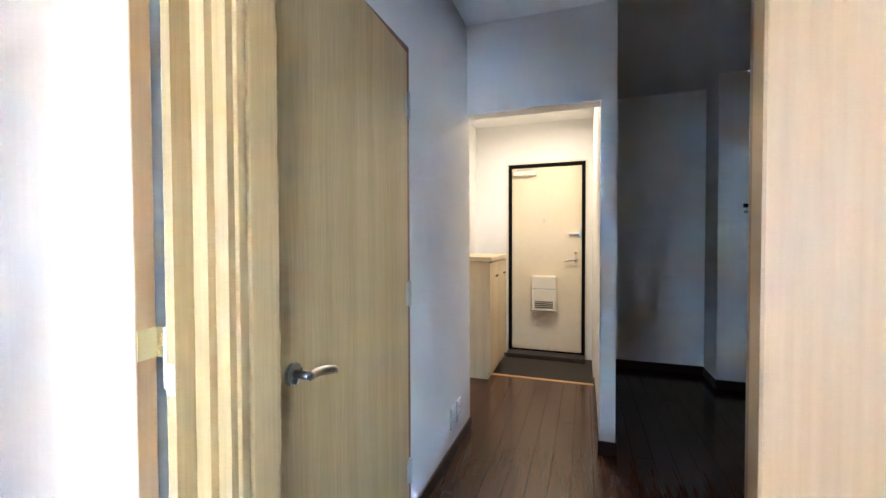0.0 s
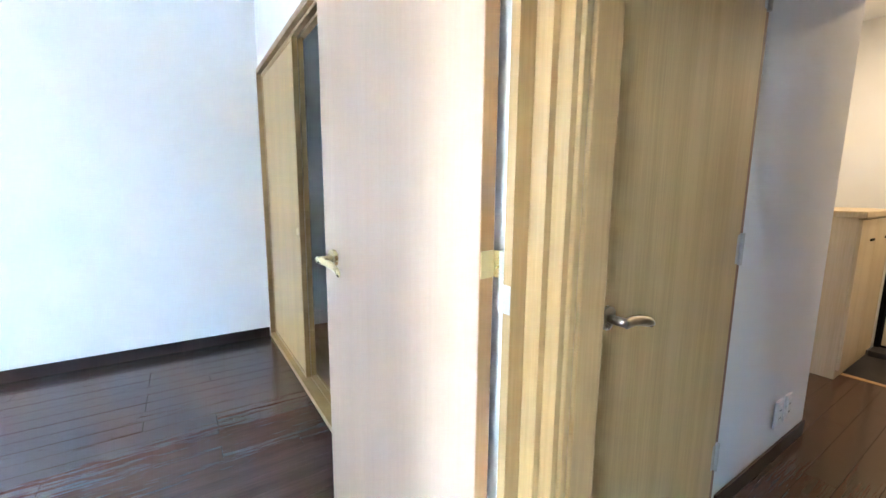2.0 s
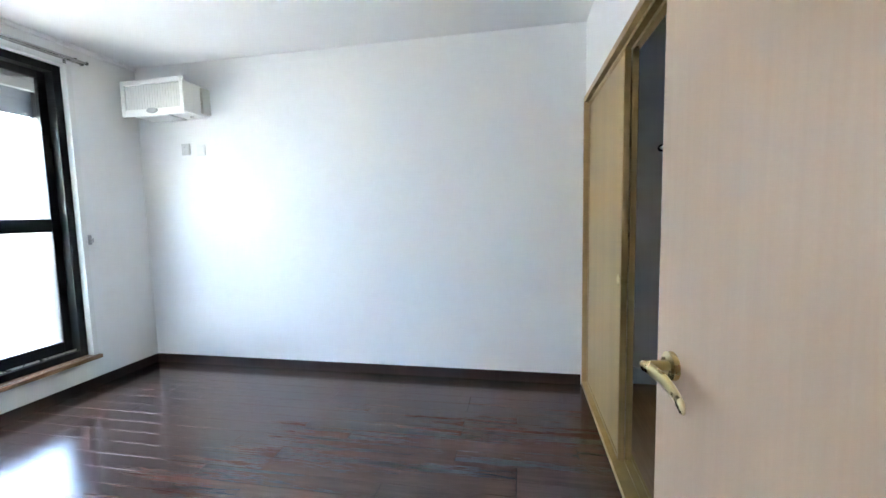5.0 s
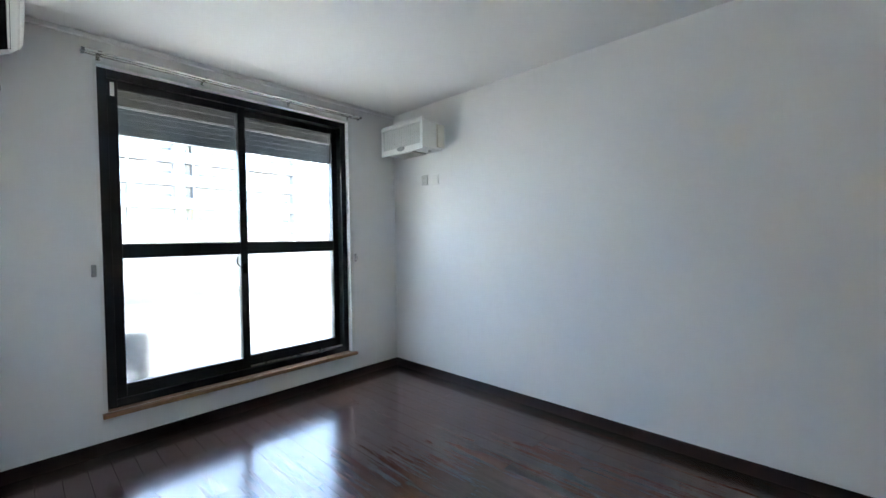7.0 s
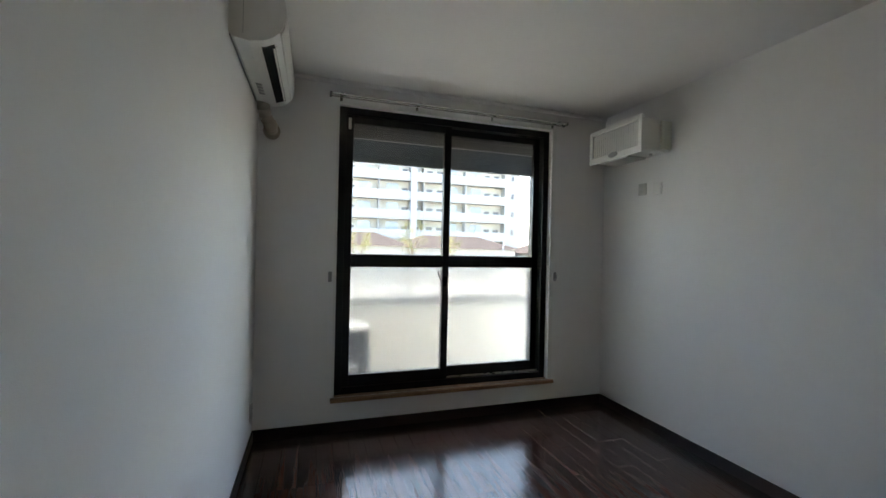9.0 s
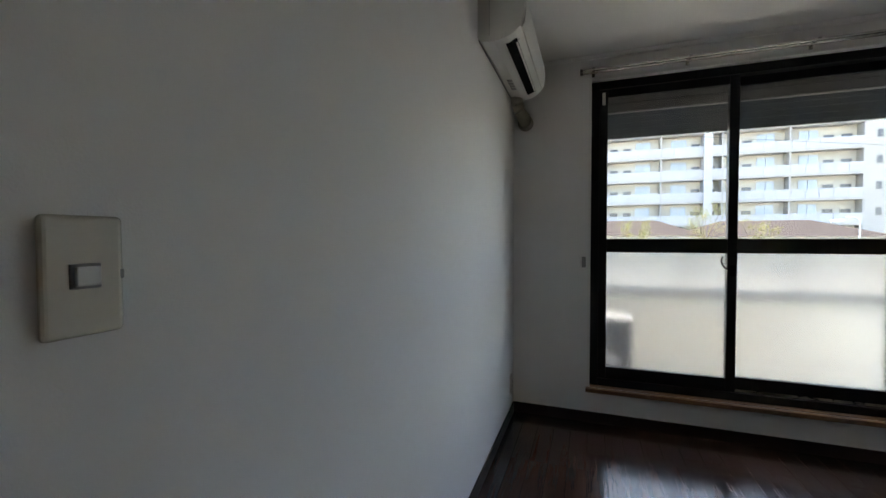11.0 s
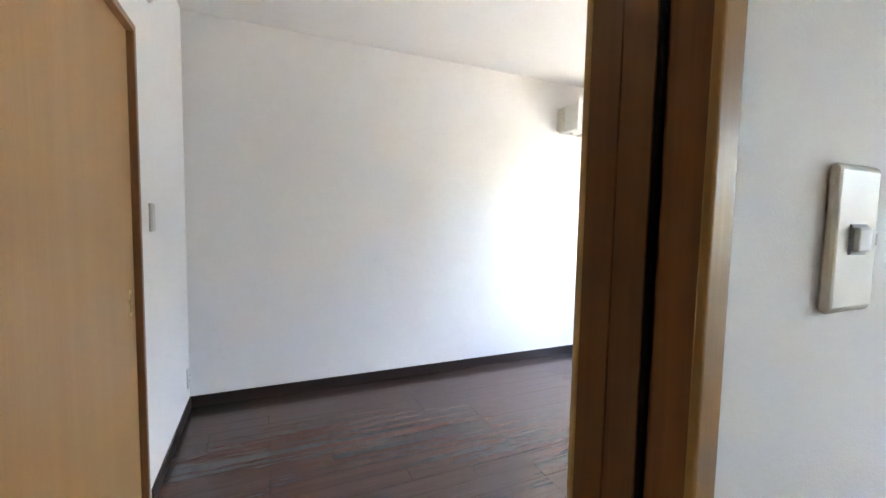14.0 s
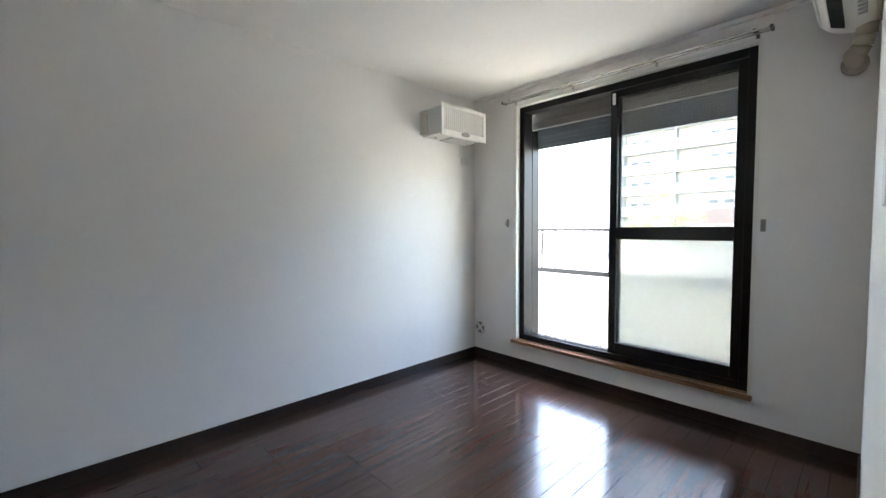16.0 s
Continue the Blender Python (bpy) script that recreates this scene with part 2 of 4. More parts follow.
def structure(name, bm, mat, label):
    ob = new(name, mesh_of(name, bm, mat))
    return tagged(ob, label, name.split("_")[0], kind="structure")


# ---- the plan ----
AX0, AX1 = -2.782, -0.06      # room A, wall faces across
BX0, BX1 = 0.035, 2.664      # room B
YN = 3.484                   # north face of both rooms
H = 2.43                     # ceiling
DY0, DY1, DH = 2.757, 3.44, 1.96   # door between the rooms
WZ0, WZ1 = 0.238, 2.268        # windows
WA0, WA1 = -2.258, -0.572
WB0, WB1 = 0.508, 2.168
SX1, SH = 1.648, 1.91         # sliding opening from the partition to SX1
CX1, CH = -1.12, 1.945       # closet opening
HX = -0.112                  # west face of the hall
GY = 6.39                    # edge of the entrance step
EY = 7.445                   # entrance wall

# ---- floor, ceiling and walls ----
floor = structure("floor", boxes((AX0 - 0.1, BX1 + 0.1, -0.02, YN + 0.02, -0.12, -0.012), (-0.75, BX1 + 0.1, YN + 0.02, GY - 0.04, -0.12, -0.012),
                                 (0.70, BX1 + 0.1, GY - 0.04, 7.1, -0.12, -0.012)), UNDER, "dark brown walnut plank floor running through the rooms")
structure("floor_entrance", bx(-0.75, 0.66, GY - 0.04, EY + 0.1, -0.25, -0.105), CONC, "dark grey concrete entrance floor one step lower")
structure("trim_step", bx(-0.6, 0.63, GY - 0.04, GY, -0.11, 0.004, bevel=0.004), CASING, "light wooden edge strip of the entrance step")
structure("ceiling", bx(AX0 - 0.1, BX1 + 0.1, -0.15, EY + 0.1, H, H + 0.12), CEIL, "white papered ceiling")
structure("wall_south", boxes((AX0 - 0.1, WA0, -0.16, 0, -0.1, H), (WA1, WB0, -0.16, 0, -0.1, H), (WB1, BX1 + 0.1, -0.16, 0, -0.1, H),
                              (WA0, WA1, -0.16, 0, -0.1, WZ0), (WA0, WA1, -0.16, 0, WZ1, H), (WB0, WB1, -0.16, 0, -0.1, WZ0), (WB0, WB1, -0.16, 0, WZ1, H)),
          WALL, "white wallpapered window wall of both rooms")
structure("wall_west", bx(AX0 - 0.1, AX0, 0, 4.4, -0.1, H), WALL, "white wallpapered side wall of the closet room")
structure("wall_partition", boxes((AX1, BX0, 0, DY0 + 0.0165, -0.1, H), (AX1, BX0, DY0 + 0.0165, DY1, DH, H), (AX1, BX0, DY1, YN, DH, H)), WALL, "white wallpapered wall between the two rooms")
structure("wall_closet", boxes((CX1, AX1 + 0.02, YN, YN + 0.09, -0.1, H), (CX1 + 0.032, AX1 - 0.005, 3.447, YN, -0.1, H), (AX0, CX1, YN, YN + 0.09, CH, H)), WALL, "white wallpapered wall above and beside the closet")
structure("wall_north", boxes((SX1, BX1, YN, YN + 0.09, -0.1, H), (BX0, SX1, YN, YN + 0.09, SH, H)), WALL, "white wallpapered wall with the sliding doorway")
structure("wall_east", bx(BX1, BX1 + 0.1, 0, 7.1, -0.1, H), WALL, "white wallpapered side wall")
structure("wall_hall_return", bx(-0.62, HX - 0.1, 5.24, 5.34, -0.1, H), WALL, "white wallpapered wall end at the entrance")
structure("wall_hall", boxes((HX - 0.1, HX, YN + 0.09, 3.60, -0.1, H), (HX - 0.1, HX, 4.42, 5.34, -0.1, H), (HX - 0.1, HX, 3.60, 4.42, 1.915, H)),
          WALL, "white wallpapered hall wall with the washroom door")
structure("wall_alcove", bx(-0.72, -0.62, 5.24, EY, -0.25, H), WALL, "white wallpapered wall behind the shoe cabinet")
structure("wall_entrance", boxes((-0.62, -0.245, EY, EY + 0.12, -0.25, H), (0.565, 0.72, EY, EY + 0.12, -0.25, H), (-0.245, 0.565, EY, EY + 0.12, 1.99, H)), WALL, "white wallpapered wall round the entrance door")
structure("wall_header", bx(HX, 0.634, 5.285, 5.40, 1.912, H), WALL, "white wallpapered beam over the entrance passage")
structure("wall_stub", bx(0.634, 0.714, 5.28, EY, -0.25, H), WALL, "white wallpapered wall end between entrance and kitchen")
structure("wall_kitchen", boxes((0.714, 1.525, 6.93, 7.03, -0.1, H), (1.525, BX1, 6.59, 7.03, -0.1, H)), WALL, "white wallpapered kitchen wall with a boxed corner")
structure("wall_washroom", boxes((-1.2, -1.1, 4.4, 5.34, -0.1, H), (-1.1, HX - 0.1, 5.34, 5.36, -0.1, 0.0)), WALL, "plain wall closing the washroom")


def baseboard(name, x0, x1, y0, y1, top=0.072):
    structure(name, bx(x0, x1, y0, y1, -0.012, top, bevel=0.003), BASE, "dark brown baseboard along the wall")


T = 0.009
baseboard("baseboard_south_a", AX0, AX1, 0, T)
baseboard("baseboard_south_b", BX0, BX1, 0, T)
baseboard("baseboard_west", AX0, AX0 + T, T, YN - 0.02)
baseboard("baseboard_partition_a", AX1 - T, AX1, T, DY0 - 0.045)
baseboard("baseboard_partition_b", BX0, BX0 + T, T, DY0 - 0.045)
baseboard("baseboard_closet", CX1 + 0.04, AX1 - 0.006, 3.447 - T, 3.447)
baseboard("baseboard_north", SX1 + 0.06, BX1 - T, YN - T, YN)
baseboard("baseboard_east", BX1 - T, BX1, T, YN)
baseboard("baseboard_hall", HX, HX + T, 4.46, 5.34 + T)
baseboard("baseboard_stub_end", 0.634 - T, 0.714 + T, 5.28 - T, 5.28)
baseboard("baseboard_stub_west", 0.634 - T, 0.634, 5.28, GY - 0.05)
baseboard("baseboard_stub_east", 0.714, 0.714 + T, 5.28, 6.93)
baseboard("baseboard_kitchen", 0.714 + T, 1.525, 6.93 - T, 6.93)
baseboard("baseboard_kitchen_box", 1.525 - T, 1.525, 6.59 - T, 6.93 - T)
baseboard("baseboard_kitchen_east", 1.525, BX1, 6.59 - T, 6.59)
baseboard("baseboard_east_kitchen", BX1 - T, BX1, YN + 0.1, 6.6)
for nm, x0, x1 in (("cornice_a", AX0, AX1), ("cornice_b", BX0, BX1)):
    structure(nm, boxes((x0, x1, 0.0, 0.022, H - 0.030, H - 0.002), bevel=0.004), CEIL, "slim white ceiling moulding above the window")


# ---- windows ----
def sash(win, x0, x1, y, name, handle):
    """One sliding sash with a middle rail, clear above and figured below."""
    z0, z1, zm = WZ0 + 0.045, WZ1 - 0.05, 1.185
    s = part(name, boxes((x0, x0 + 0.052, y, y + 0.03, z0, z1), (x1 - 0.052, x1, y, y + 0.03, z0, z1), (x0 + 0.052, x1 - 0.052, y, y + 0.03, z1 - 0.05, z1),
                         (x0 + 0.052, x1 - 0.052, y, y + 0.03, z0, z0 + 0.085), (x0 + 0.052, x1 - 0.052, y, y + 0.03, zm - 0.045, zm + 0.045), bevel=0.003), FRAME, win)
    for nm, a, b, mt, lab in (("pane", zm + 0.045, z1 - 0.05, GLASS, "clear glass pane"), ("pane", z0 + 0.085, zm - 0.045, FROST, "figured translucent glass pane")):
        p = part(nm, bx(x0 + 0.05, x1 - 0.05, y + 0.012, y + 0.017, a, b), mt, s, lab)
        p.visible_shadow = False
    part("stopper", bx(x1 - 0.036, x1 - 0.016, y + 0.03, y + 0.042, z1 - 0.10, z1 - 0.02, bevel=0.002), WHITEP, s, "white sash stopper")
    if handle:
        c = part("crescent_lock", boxes((handle - 0.016, handle + 0.016, y + 0.03, y + 0.045, 1.0, 1.07), bevel=0.004), DARK, s, "black crescent lock")
        bm = bmesh.new()
        pts = [Vector((handle + 0.012 + 0.05 * math.sin(a), y + 0.052, 1.06 + 0.055 * (1 - math.cos(a)) - 0.02)) for a in [i * 0.26 for i in range(9)]]
        for p, q in zip(pts, pts[1:]):
            add_tube(bm, p, q, 0.005, 8)
        part("lock_lever", bm, DARK, c)
    return s


def window(name, x0, x1, left, right, label, lock, west=0.0, east=0.0):
    """left and right: the x spans of the inner and the outer sash; west and east: how much wider the sill is there."""
    w = tagged(thing(name, label, "window"), kind="structure")
    f = 0.05
    part("window_frame", boxes((x0, x0 + f, -0.155, -0.04, WZ0, WZ1), (x1 - f, x1, -0.155, -0.04, WZ0, WZ1), (x0 + f, x1 - f, -0.155, -0.04, WZ1 - f, WZ1), (x0 + f, x1 - f, -0.155, -0.04, WZ0, WZ0 + f), bevel=0.003), FRAME, w, "black aluminium frame")
    part("track", boxes((x0 + f, x1 - f, -0.080, -0.076, WZ0 + f, WZ0 + f + 0.012), (x0 + f, x1 - f, -0.125, -0.121, WZ0 + f, WZ0 + f + 0.012)), STEEL, w)
    part("window_sill", boxes((x0 - 0.025 - west, x1 + 0.025 + east, 0.001, 0.035, WZ0 - 0.027, WZ0 - 0.001), (x0 + 0.001, x1 - 0.001, -0.039, 0.004, WZ0 + 0.0005, WZ0 + 0.004), bevel=0.002), SILL, w, "brown wooden sill board")
    part("casing_strip", boxes((x0 - 0.018 - west, x0 - 0.001, 0.0, 0.006, WZ0, WZ1 + 0.018), (x1 + 0.001, x1 + 0.018 + east, 0.0, 0.006, WZ0, WZ1 + 0.018), (x0 - 0.002, x1 + 0.002, 0.0, 0.006, WZ1 + 0.002, WZ1 + 0.018)), WHITEP, w, "white reveal edge")
    sash(w, *left, -0.090, "sash", lock)
    sash(w, *right, -0.135, "sash", 0)
    return w


window("window_1", WA0, WA1, (-1.412, WA1 - 0.05), (WA0 + 0.05, -1.367), "closed black aluminium sliding window with figured lower panes", -1.386, west=0.018)
window("window_2", WB0, WB1, (WB0 + 0.05, 1.375), (WB0 + 0.055, 1.365), "half-open black aluminium sliding window with figured lower pane", 0, east=0.018)


def shutter(x0, x1):
    s = thing("roller_shutter", "slate grey roller shutter drawn partly down outside the window", "shutter", ((x0 + x1) / 2, -0.2, 2.0), "roller shutters")
    w = (x1 - x0) / 2
    part("shutter_box", bx(-w - 0.04, w + 0.04, -0.20, -0.01, 0.16, 0.42, bevel=0.008), BOXG, s, "grey shutter box")
    part("box_edge", bx(-w - 0.04, w + 0.04, -0.012, -0.006, 0.105, 0.16, bevel=0.001), BOXG, s)
    part("drip_strip", bx(-w, w, -0.02, -0.012, 0.096, 0.102, bevel=0.001), LIP, s)
    for i in range(5):
        part("slat", bx(-w, w, -0.115, -0.103, -0.03 + i * 0.04, -0.03 + i * 0.04 + 0.0392, bevel=0.0012), SHUT, s)
    part("bottom_bar", bx(-w, w, -0.125, -0.095, -0.06, -0.032, bevel=0.003), SHUT, s)
    for sx in (-1, 1):
        part("guide_rail", bx(sx * w, sx * (w + 0.035), -0.13, -0.02, -1.78, 0.2, bevel=0.003), FRAME, s)


shutter(WA0 + 0.012, WA1 - 0.012)
shutter(WB0 + 0.012, WB1 - 0.012)


def curtain_rail(x0, x1):
    r = thing("curtain_rail", "satin steel double curtain rail above the window", "curtain rail", ((x0 + x1) / 2, 0, 2.295), "curtain rails")
    w = (x1 - x0) / 2
    for y in (0.045, 0.085):
        part("rail", boxes((-w, w, y, y + 0.016, 0, 0.013), bevel=0.002), RAIL, r)
        for sx in (-w, w):
            part("end_cap", bx(sx - 0.008, sx + 0.008, y - 0.002, y + 0.020, -0.004, 0.016, bevel=0.003), CAP, r)
    for k in (-0.92, -0.33, 0.33, 0.92):
        part("bracket", boxes((k * w - 0.01, k * w + 0.01, 0.0, 0.004, -0.015, 0.035), (k * w - 0.01, k * w + 0.01, 0.0, 0.105, 0.013, 0.017), bevel=0.001), RAIL, r)


curtain_rail(-2.33, -0.508)
curtain_rail(0.44, 2.25)


def tieback(x, z=1.075):
    h = thing("tieback_hook", "small grey curtain tieback hook on the wall", "hook", (x, 0, z), "tieback hooks")
    part("plate", bx(-0.012, 0.012, 0, 0.008, -0.035, 0.035, bevel=0.003), GREY, h)
    bm = bmesh.new()
    add_tube(bm, (0, 0.006, -0.012), (0, 0.03, -0.016), 0.004, 10)
    add_tube(bm, (0, 0.03, -0.016), (0, 0.032, 0.012), 0.004, 10)
    part("hook", bm, GREY, h)


for hx, hz in ((-0.53, 1.075), (-2.31, 1.075), (0.46, 1.235), (2.262, 1.27)):
    tieback(hx, hz)


# ---- air conditioners, vent boxes and plates ----
def air_conditioner(x, side, y0, y1, z0=2.150):
    """side: +1 when it sticks out towards +x."""
    a = thing("air_conditioner", "white wall-mounted air conditioner under the ceiling", "air conditioner", (x, (y0 + y1) / 2, z0), "air conditioners")
    w = (y1 - y0) / 2
    s = side
    outline = [(0, 0.03), (0.0, 0.255), (0.02, 0.27), (0.17, 0.27), (0.20, 0.25), (0.215, 0.21), (0.22, 0.14), (0.215, 0.09), (0.20, 0.055), (0.175, 0.03), (0.14, 0.012), (0.08, 0.0), (0.02, 0.008)]
    bm = add_profile(bmesh.new(), [(s * px, pz) for px, pz in outline], -w, w)
    part("body", bm, WHITEP, a)
    bm = add_profile(bmesh.new(), [(s * px, pz) for px, pz in ((0.214, 0.20), (0.220, 0.20), (0.225, 0.14), (0.219, 0.08), (0.207, 0.054), (0.200, 0.056), (0.213, 0.08), (0.218, 0.14))], -w + 0.015, w - 0.015)
    part("front_panel", bm, WHITEP, a)
    ang = math.atan2(0.043, 0.06)
    bm = bx(-0.030, 0.026, -w + 0.10, w - 0.06, -0.004, 0.0045)
    bmesh.ops.transform(bm, matrix=pose(s * 0.148, 0, 0.0135, 0, -s * math.degrees(ang) * 0.6, 0), verts=bm.verts)
    part("outlet_slot", bm, DARK, a, "black air outlet slot")
    bm = bx(-0.012, 0.012, -w + 0.11, w - 0.08, -0.0025, 0.0025, bevel=0.001)
    bmesh.ops.transform(bm, matrix=pose(s * 0.176, 0, 0.024, 0, -s * 48, 0), verts=bm.verts)
    part("louver", bm, WHITEP, a)
    part("label_bar", boxes(*[(s * 0.045, s * 0.075, -w + 0.22 + k * 0.045, -w + 0.25 + k * 0.045, 0.0005, 0.0055) for k in range(4)]), GREY, a, "grey printed marks")
    part("end_seam", boxes((s * 0.055, s * 0.057, w - 0.002, w + 0.0006, 0.03, 0.25)), GREY, a)
    part("back_plate", bx(0, s * 0.006, -w + 0.02, w - 0.02, 0.02, 0.25), GREY, a)
    bm = bmesh.new()
    path = [Vector((s * 0.045, -w + 0.05, 0.02)), Vector((s * 0.05, -w + 0.035, -0.03)), Vector((s * 0.06, -w + 0.02, -0.07)), Vector((s * 0.085, -w + 0.0, -0.11)), Vector((s * 0.085, -w - 0.06, -0.125)), Vector((s * 0.085, -w - 0.098, -0.125))]
    for p, q in zip(path, path[1:]):
        add_tube(bm, p, q, 0.038, 16)
    bmesh.ops.create_uvsphere(bm, u_segments=14, v_segments=10, radius=0.043, matrix=Matrix.Translation(path[3]))
    part("pipe", bm, PIPE, a, "beige taped refrigerant pipe", smooth=True)
    part("wall_sleeve", add_tube(bmesh.new(), (s * 0.085, -w - 0.10, -0.125), (s * 0.085, -w - 0.075, -0.125), 0.052, 20), PIPE, a)
    return a


air_conditioner(AX1, -1, 0.115, 0.985)
air_conditioner(BX0, 1, 0.115, 0.985)


def vent_box(x, side, name_label):
    """A white ventilation unit on the side wall; side is the way it faces."""
    v = thing("ventilation_unit", name_label, "ventilation unit", (x, 0.405, 1.965), "ventilation units")
    s = side
    part("body", bx(0, s * 0.245, -0.24, 0.25, 0.03, 0.255, bevel=0.008), WHITEP, v)
    part("back_box", bx(0, s * 0.08, 0.25, 0.275, 0.045, 0.24, bevel=0.006), CREAM, v)
    part("front_frame", boxes((s * 0.245, s * 0.262, -0.265, -0.235, 0.01, 0.27), (s * 0.245, s * 0.262, 0.24, 0.27, 0.01, 0.27), (s * 0.245, s * 0.262, -0.235, 0.24, 0.235, 0.27), (s * 0.245, s * 0.262, -0.235, 0.24, 0.01, 0.06), bevel=0.004), WHITEP, v)
    part("front_grille", boxes(*[(s * 0.247, s * 0.252, -0.23 + i * 0.0232, -0.23 + i * 0.0232 + 0.0205, 0.062, 0.233) for i in range(20)]), GRILLE, v, "white slatted grille")
    part("filter", bx(s * 0.2445, s * 0.2465, -0.235, 0.24, 0.06, 0.235), PANELG, v)
    bm = bmesh.new()
    bmesh.ops.create_cone(bm, cap_ends=True, segments=24, radius1=0.05, radius2=0.045, depth=0.008)
    bmesh.ops.transform(bm, matrix=pose(s * 0.264, 0.0, 0.045, 0, 90, 0) @ Matrix.Diagonal((0.4, 1, 1, 1)), verts=bm.verts)
    part("pull_tab", bm, GREY, v, "grey oval pull tab")
    part("underside", boxes((s * 0.03, s * 0.20, -0.22, 0.08, 0.018, 0.03), (s * 0.08, s * 0.1, 0.17, 0.19, 0.018, 0.03), bevel=0.003), PANELG, v)


vent_box(AX0, 1, "white ventilation unit with a slatted front on the wall")
vent_box(BX1, -1, "white ventilation unit with a slatted front beside the window")


def wall_plate(name, label, category, at, turn, w, h, kind_of, group="", mat=WHITEP):
    """A plate in the local xz plane that faces local -y."""
    p = thing(name, label, category, at, group, turn)
    part("plate", bx(-w / 2, w / 2, -0.009, 0, -h / 2, h / 2, bevel=0.0055 if kind_of == "switch" else 0.004, seg=3), mat, p)
    if kind_of == "switch":
        part("surround", bx(-0.014, 0.014, -0.0105, -0.008, -0.013, 0.013, bevel=0.001), GREY, p)
        part("rocker", bx(-0.010, 0.012, -0.0145, -0.009, -0.010, 0.010, bevel=0.0015), WHITEP, p)
        part("side_clip", bx(w / 2 - 0.0055, w / 2 + 0.0004, -0.0085, -0.001, -0.005, 0.005, bevel=0.0006), GREY, p)
    elif kind_of == "outlet":
        part("insert", bx(-w * 0.32, w * 0.32, -0.0115, -0.008, -h * 0.36, h * 0.36, bevel=0.001), mat, p)
        for zz in (-0.018, 0.018):
            part("slot", boxes((-0.0075, -0.0055, -0.0122, -0.0112, zz - 0.004, zz + 0.004), (0.0055, 0.0075, -0.0122, -0.0112, zz - 0.0035, zz + 0.0035)), DARK, p)
    elif kind_of == "blank":
        part("cover", bx(-w * 0.36, w * 0.36, -0.0115, -0.008, -h * 0.38, h * 0.38, bevel=0.001), mat, p)
    return p


wall_plate("light_switch", "cream wall switch plate with one small rocker", "switch", (AX1, 2.583, 1.20), -90, 0.074, 0.125, "switch", mat=GLOSSY)
wall_plate("light_switch", "white wall switch plate beside the sliding door", "switch", (1.84, YN, 1.20), 0, 0.07, 0.12, "blank", mat=GRILLE)
wall_plate("wall_outlet", "white double power outlet near the floor", "outlet", (2.60, YN, 0.215), 0, 0.07, 0.12, "outlet", "outlets")
wall_plate("wall_outlet", "white power outlet low on the hall wall", "outlet", (HX, 4.985, 0.215), 90, 0.07, 0.12, "outlet", "hall outlets")
wall_plate("wall_outlet", "white power outlet low on the hall wall", "outlet", (HX, 5.09, 0.215), 90, 0.07, 0.12, "outlet", "hall outlets")
wall_plate("wall_outlet", "white power outlet under the ventilation unit", "outlet", (AX0, 0.43, 1.765), 90, 0.075, 0.09, "outlet", mat=PANELG)
wall_plate("cable_plate", "white blank plate under the ventilation unit", "plate", (AX0, 0.57, 1.755), 90, 0.075, 0.09, "blank")
wall_plate("wall_outlet", "white power outlet under the ventilation unit by the corner", "outlet", (BX1, 0.14, 1.85), -90, 0.10, 0.07, "outlet")
wall_plate("wall_outlet", "white power outlet low in the corner", "outlet", (AX1, 0.10, 0.235), -90, 0.07, 0.12, "outlet")
wall_plate("light_switch", "white wall switch plate beside the doorway", "switch", (BX0, 2.62, 1.29), 90, 0.07, 0.12, "blank", mat=GRILLE)


def round_vent():
    v = thing("round_vent", "round white wall vent with a cross-shaped grey centre", "vent", (2.59, 0, 0.275))
    ring = bmesh.new()
    n = 32
    prof = [(0.078, 0.0), (0.078, 0.008), (0.070, 0.014), (0.058, 0.014), (0.054, 0.006)]
    vs = [[ring.verts.new((r * math.cos(2 * math.pi * i / n), d, r * math.sin(2 * math.pi * i / n))) for r, d in prof] for i in range(n)]
    for i in range(n):
        for j in range(len(prof) - 1):
            ring.faces.new((vs[i][j], vs[i][j + 1], vs[(i + 1) % n][j + 1], vs[(i + 1) % n][j]))
    bmesh.ops.recalc_face_normals(ring, faces=ring.faces)
    part("ring", ring, WHITEP, v, smooth=True)
    part("dish", add_tube(bmesh.new(), (0, 0.001, 0), (0, 0.005, 0), 0.056, 32), GREY, v)
    for k in range(4):
        bm = bx(-0.009, 0.009, 0.004, 0.012, 0.012, 0.05, bevel=0.002)
        bmesh.ops.transform(bm, matrix=pose(0, 0, 0, 0, k * 90 + 45, 0), verts=bm.verts)
        part("blade", bm, WHITEP, v)
    part("knob", add_tube(bmesh.new(), (0, 0.004, 0), (0, 0.016, 0), 0.014, 20), WHITEP, v)


round_vent()


def door_chime():
    c = thing("smoke_alarm", "round cream alarm on the wall near the ceiling", "alarm", (1.885, YN, 2.16))
    part("base", add_tube(bmesh.new(), (0, 0, 0), (0, -0.014, 0), 0.052, 28), CREAM, c)
    part("cap", add_tube(bmesh.new(), (0, -0.013, 0), (0, -0.034, 0), 0.045, 28, 0.034), CREAM, c)
    part("eye", add_tube(bmesh.new(), (0, -0.034, 0), (0, -0.038, 0), 0.015, 20), GREY, c)


door_chime()


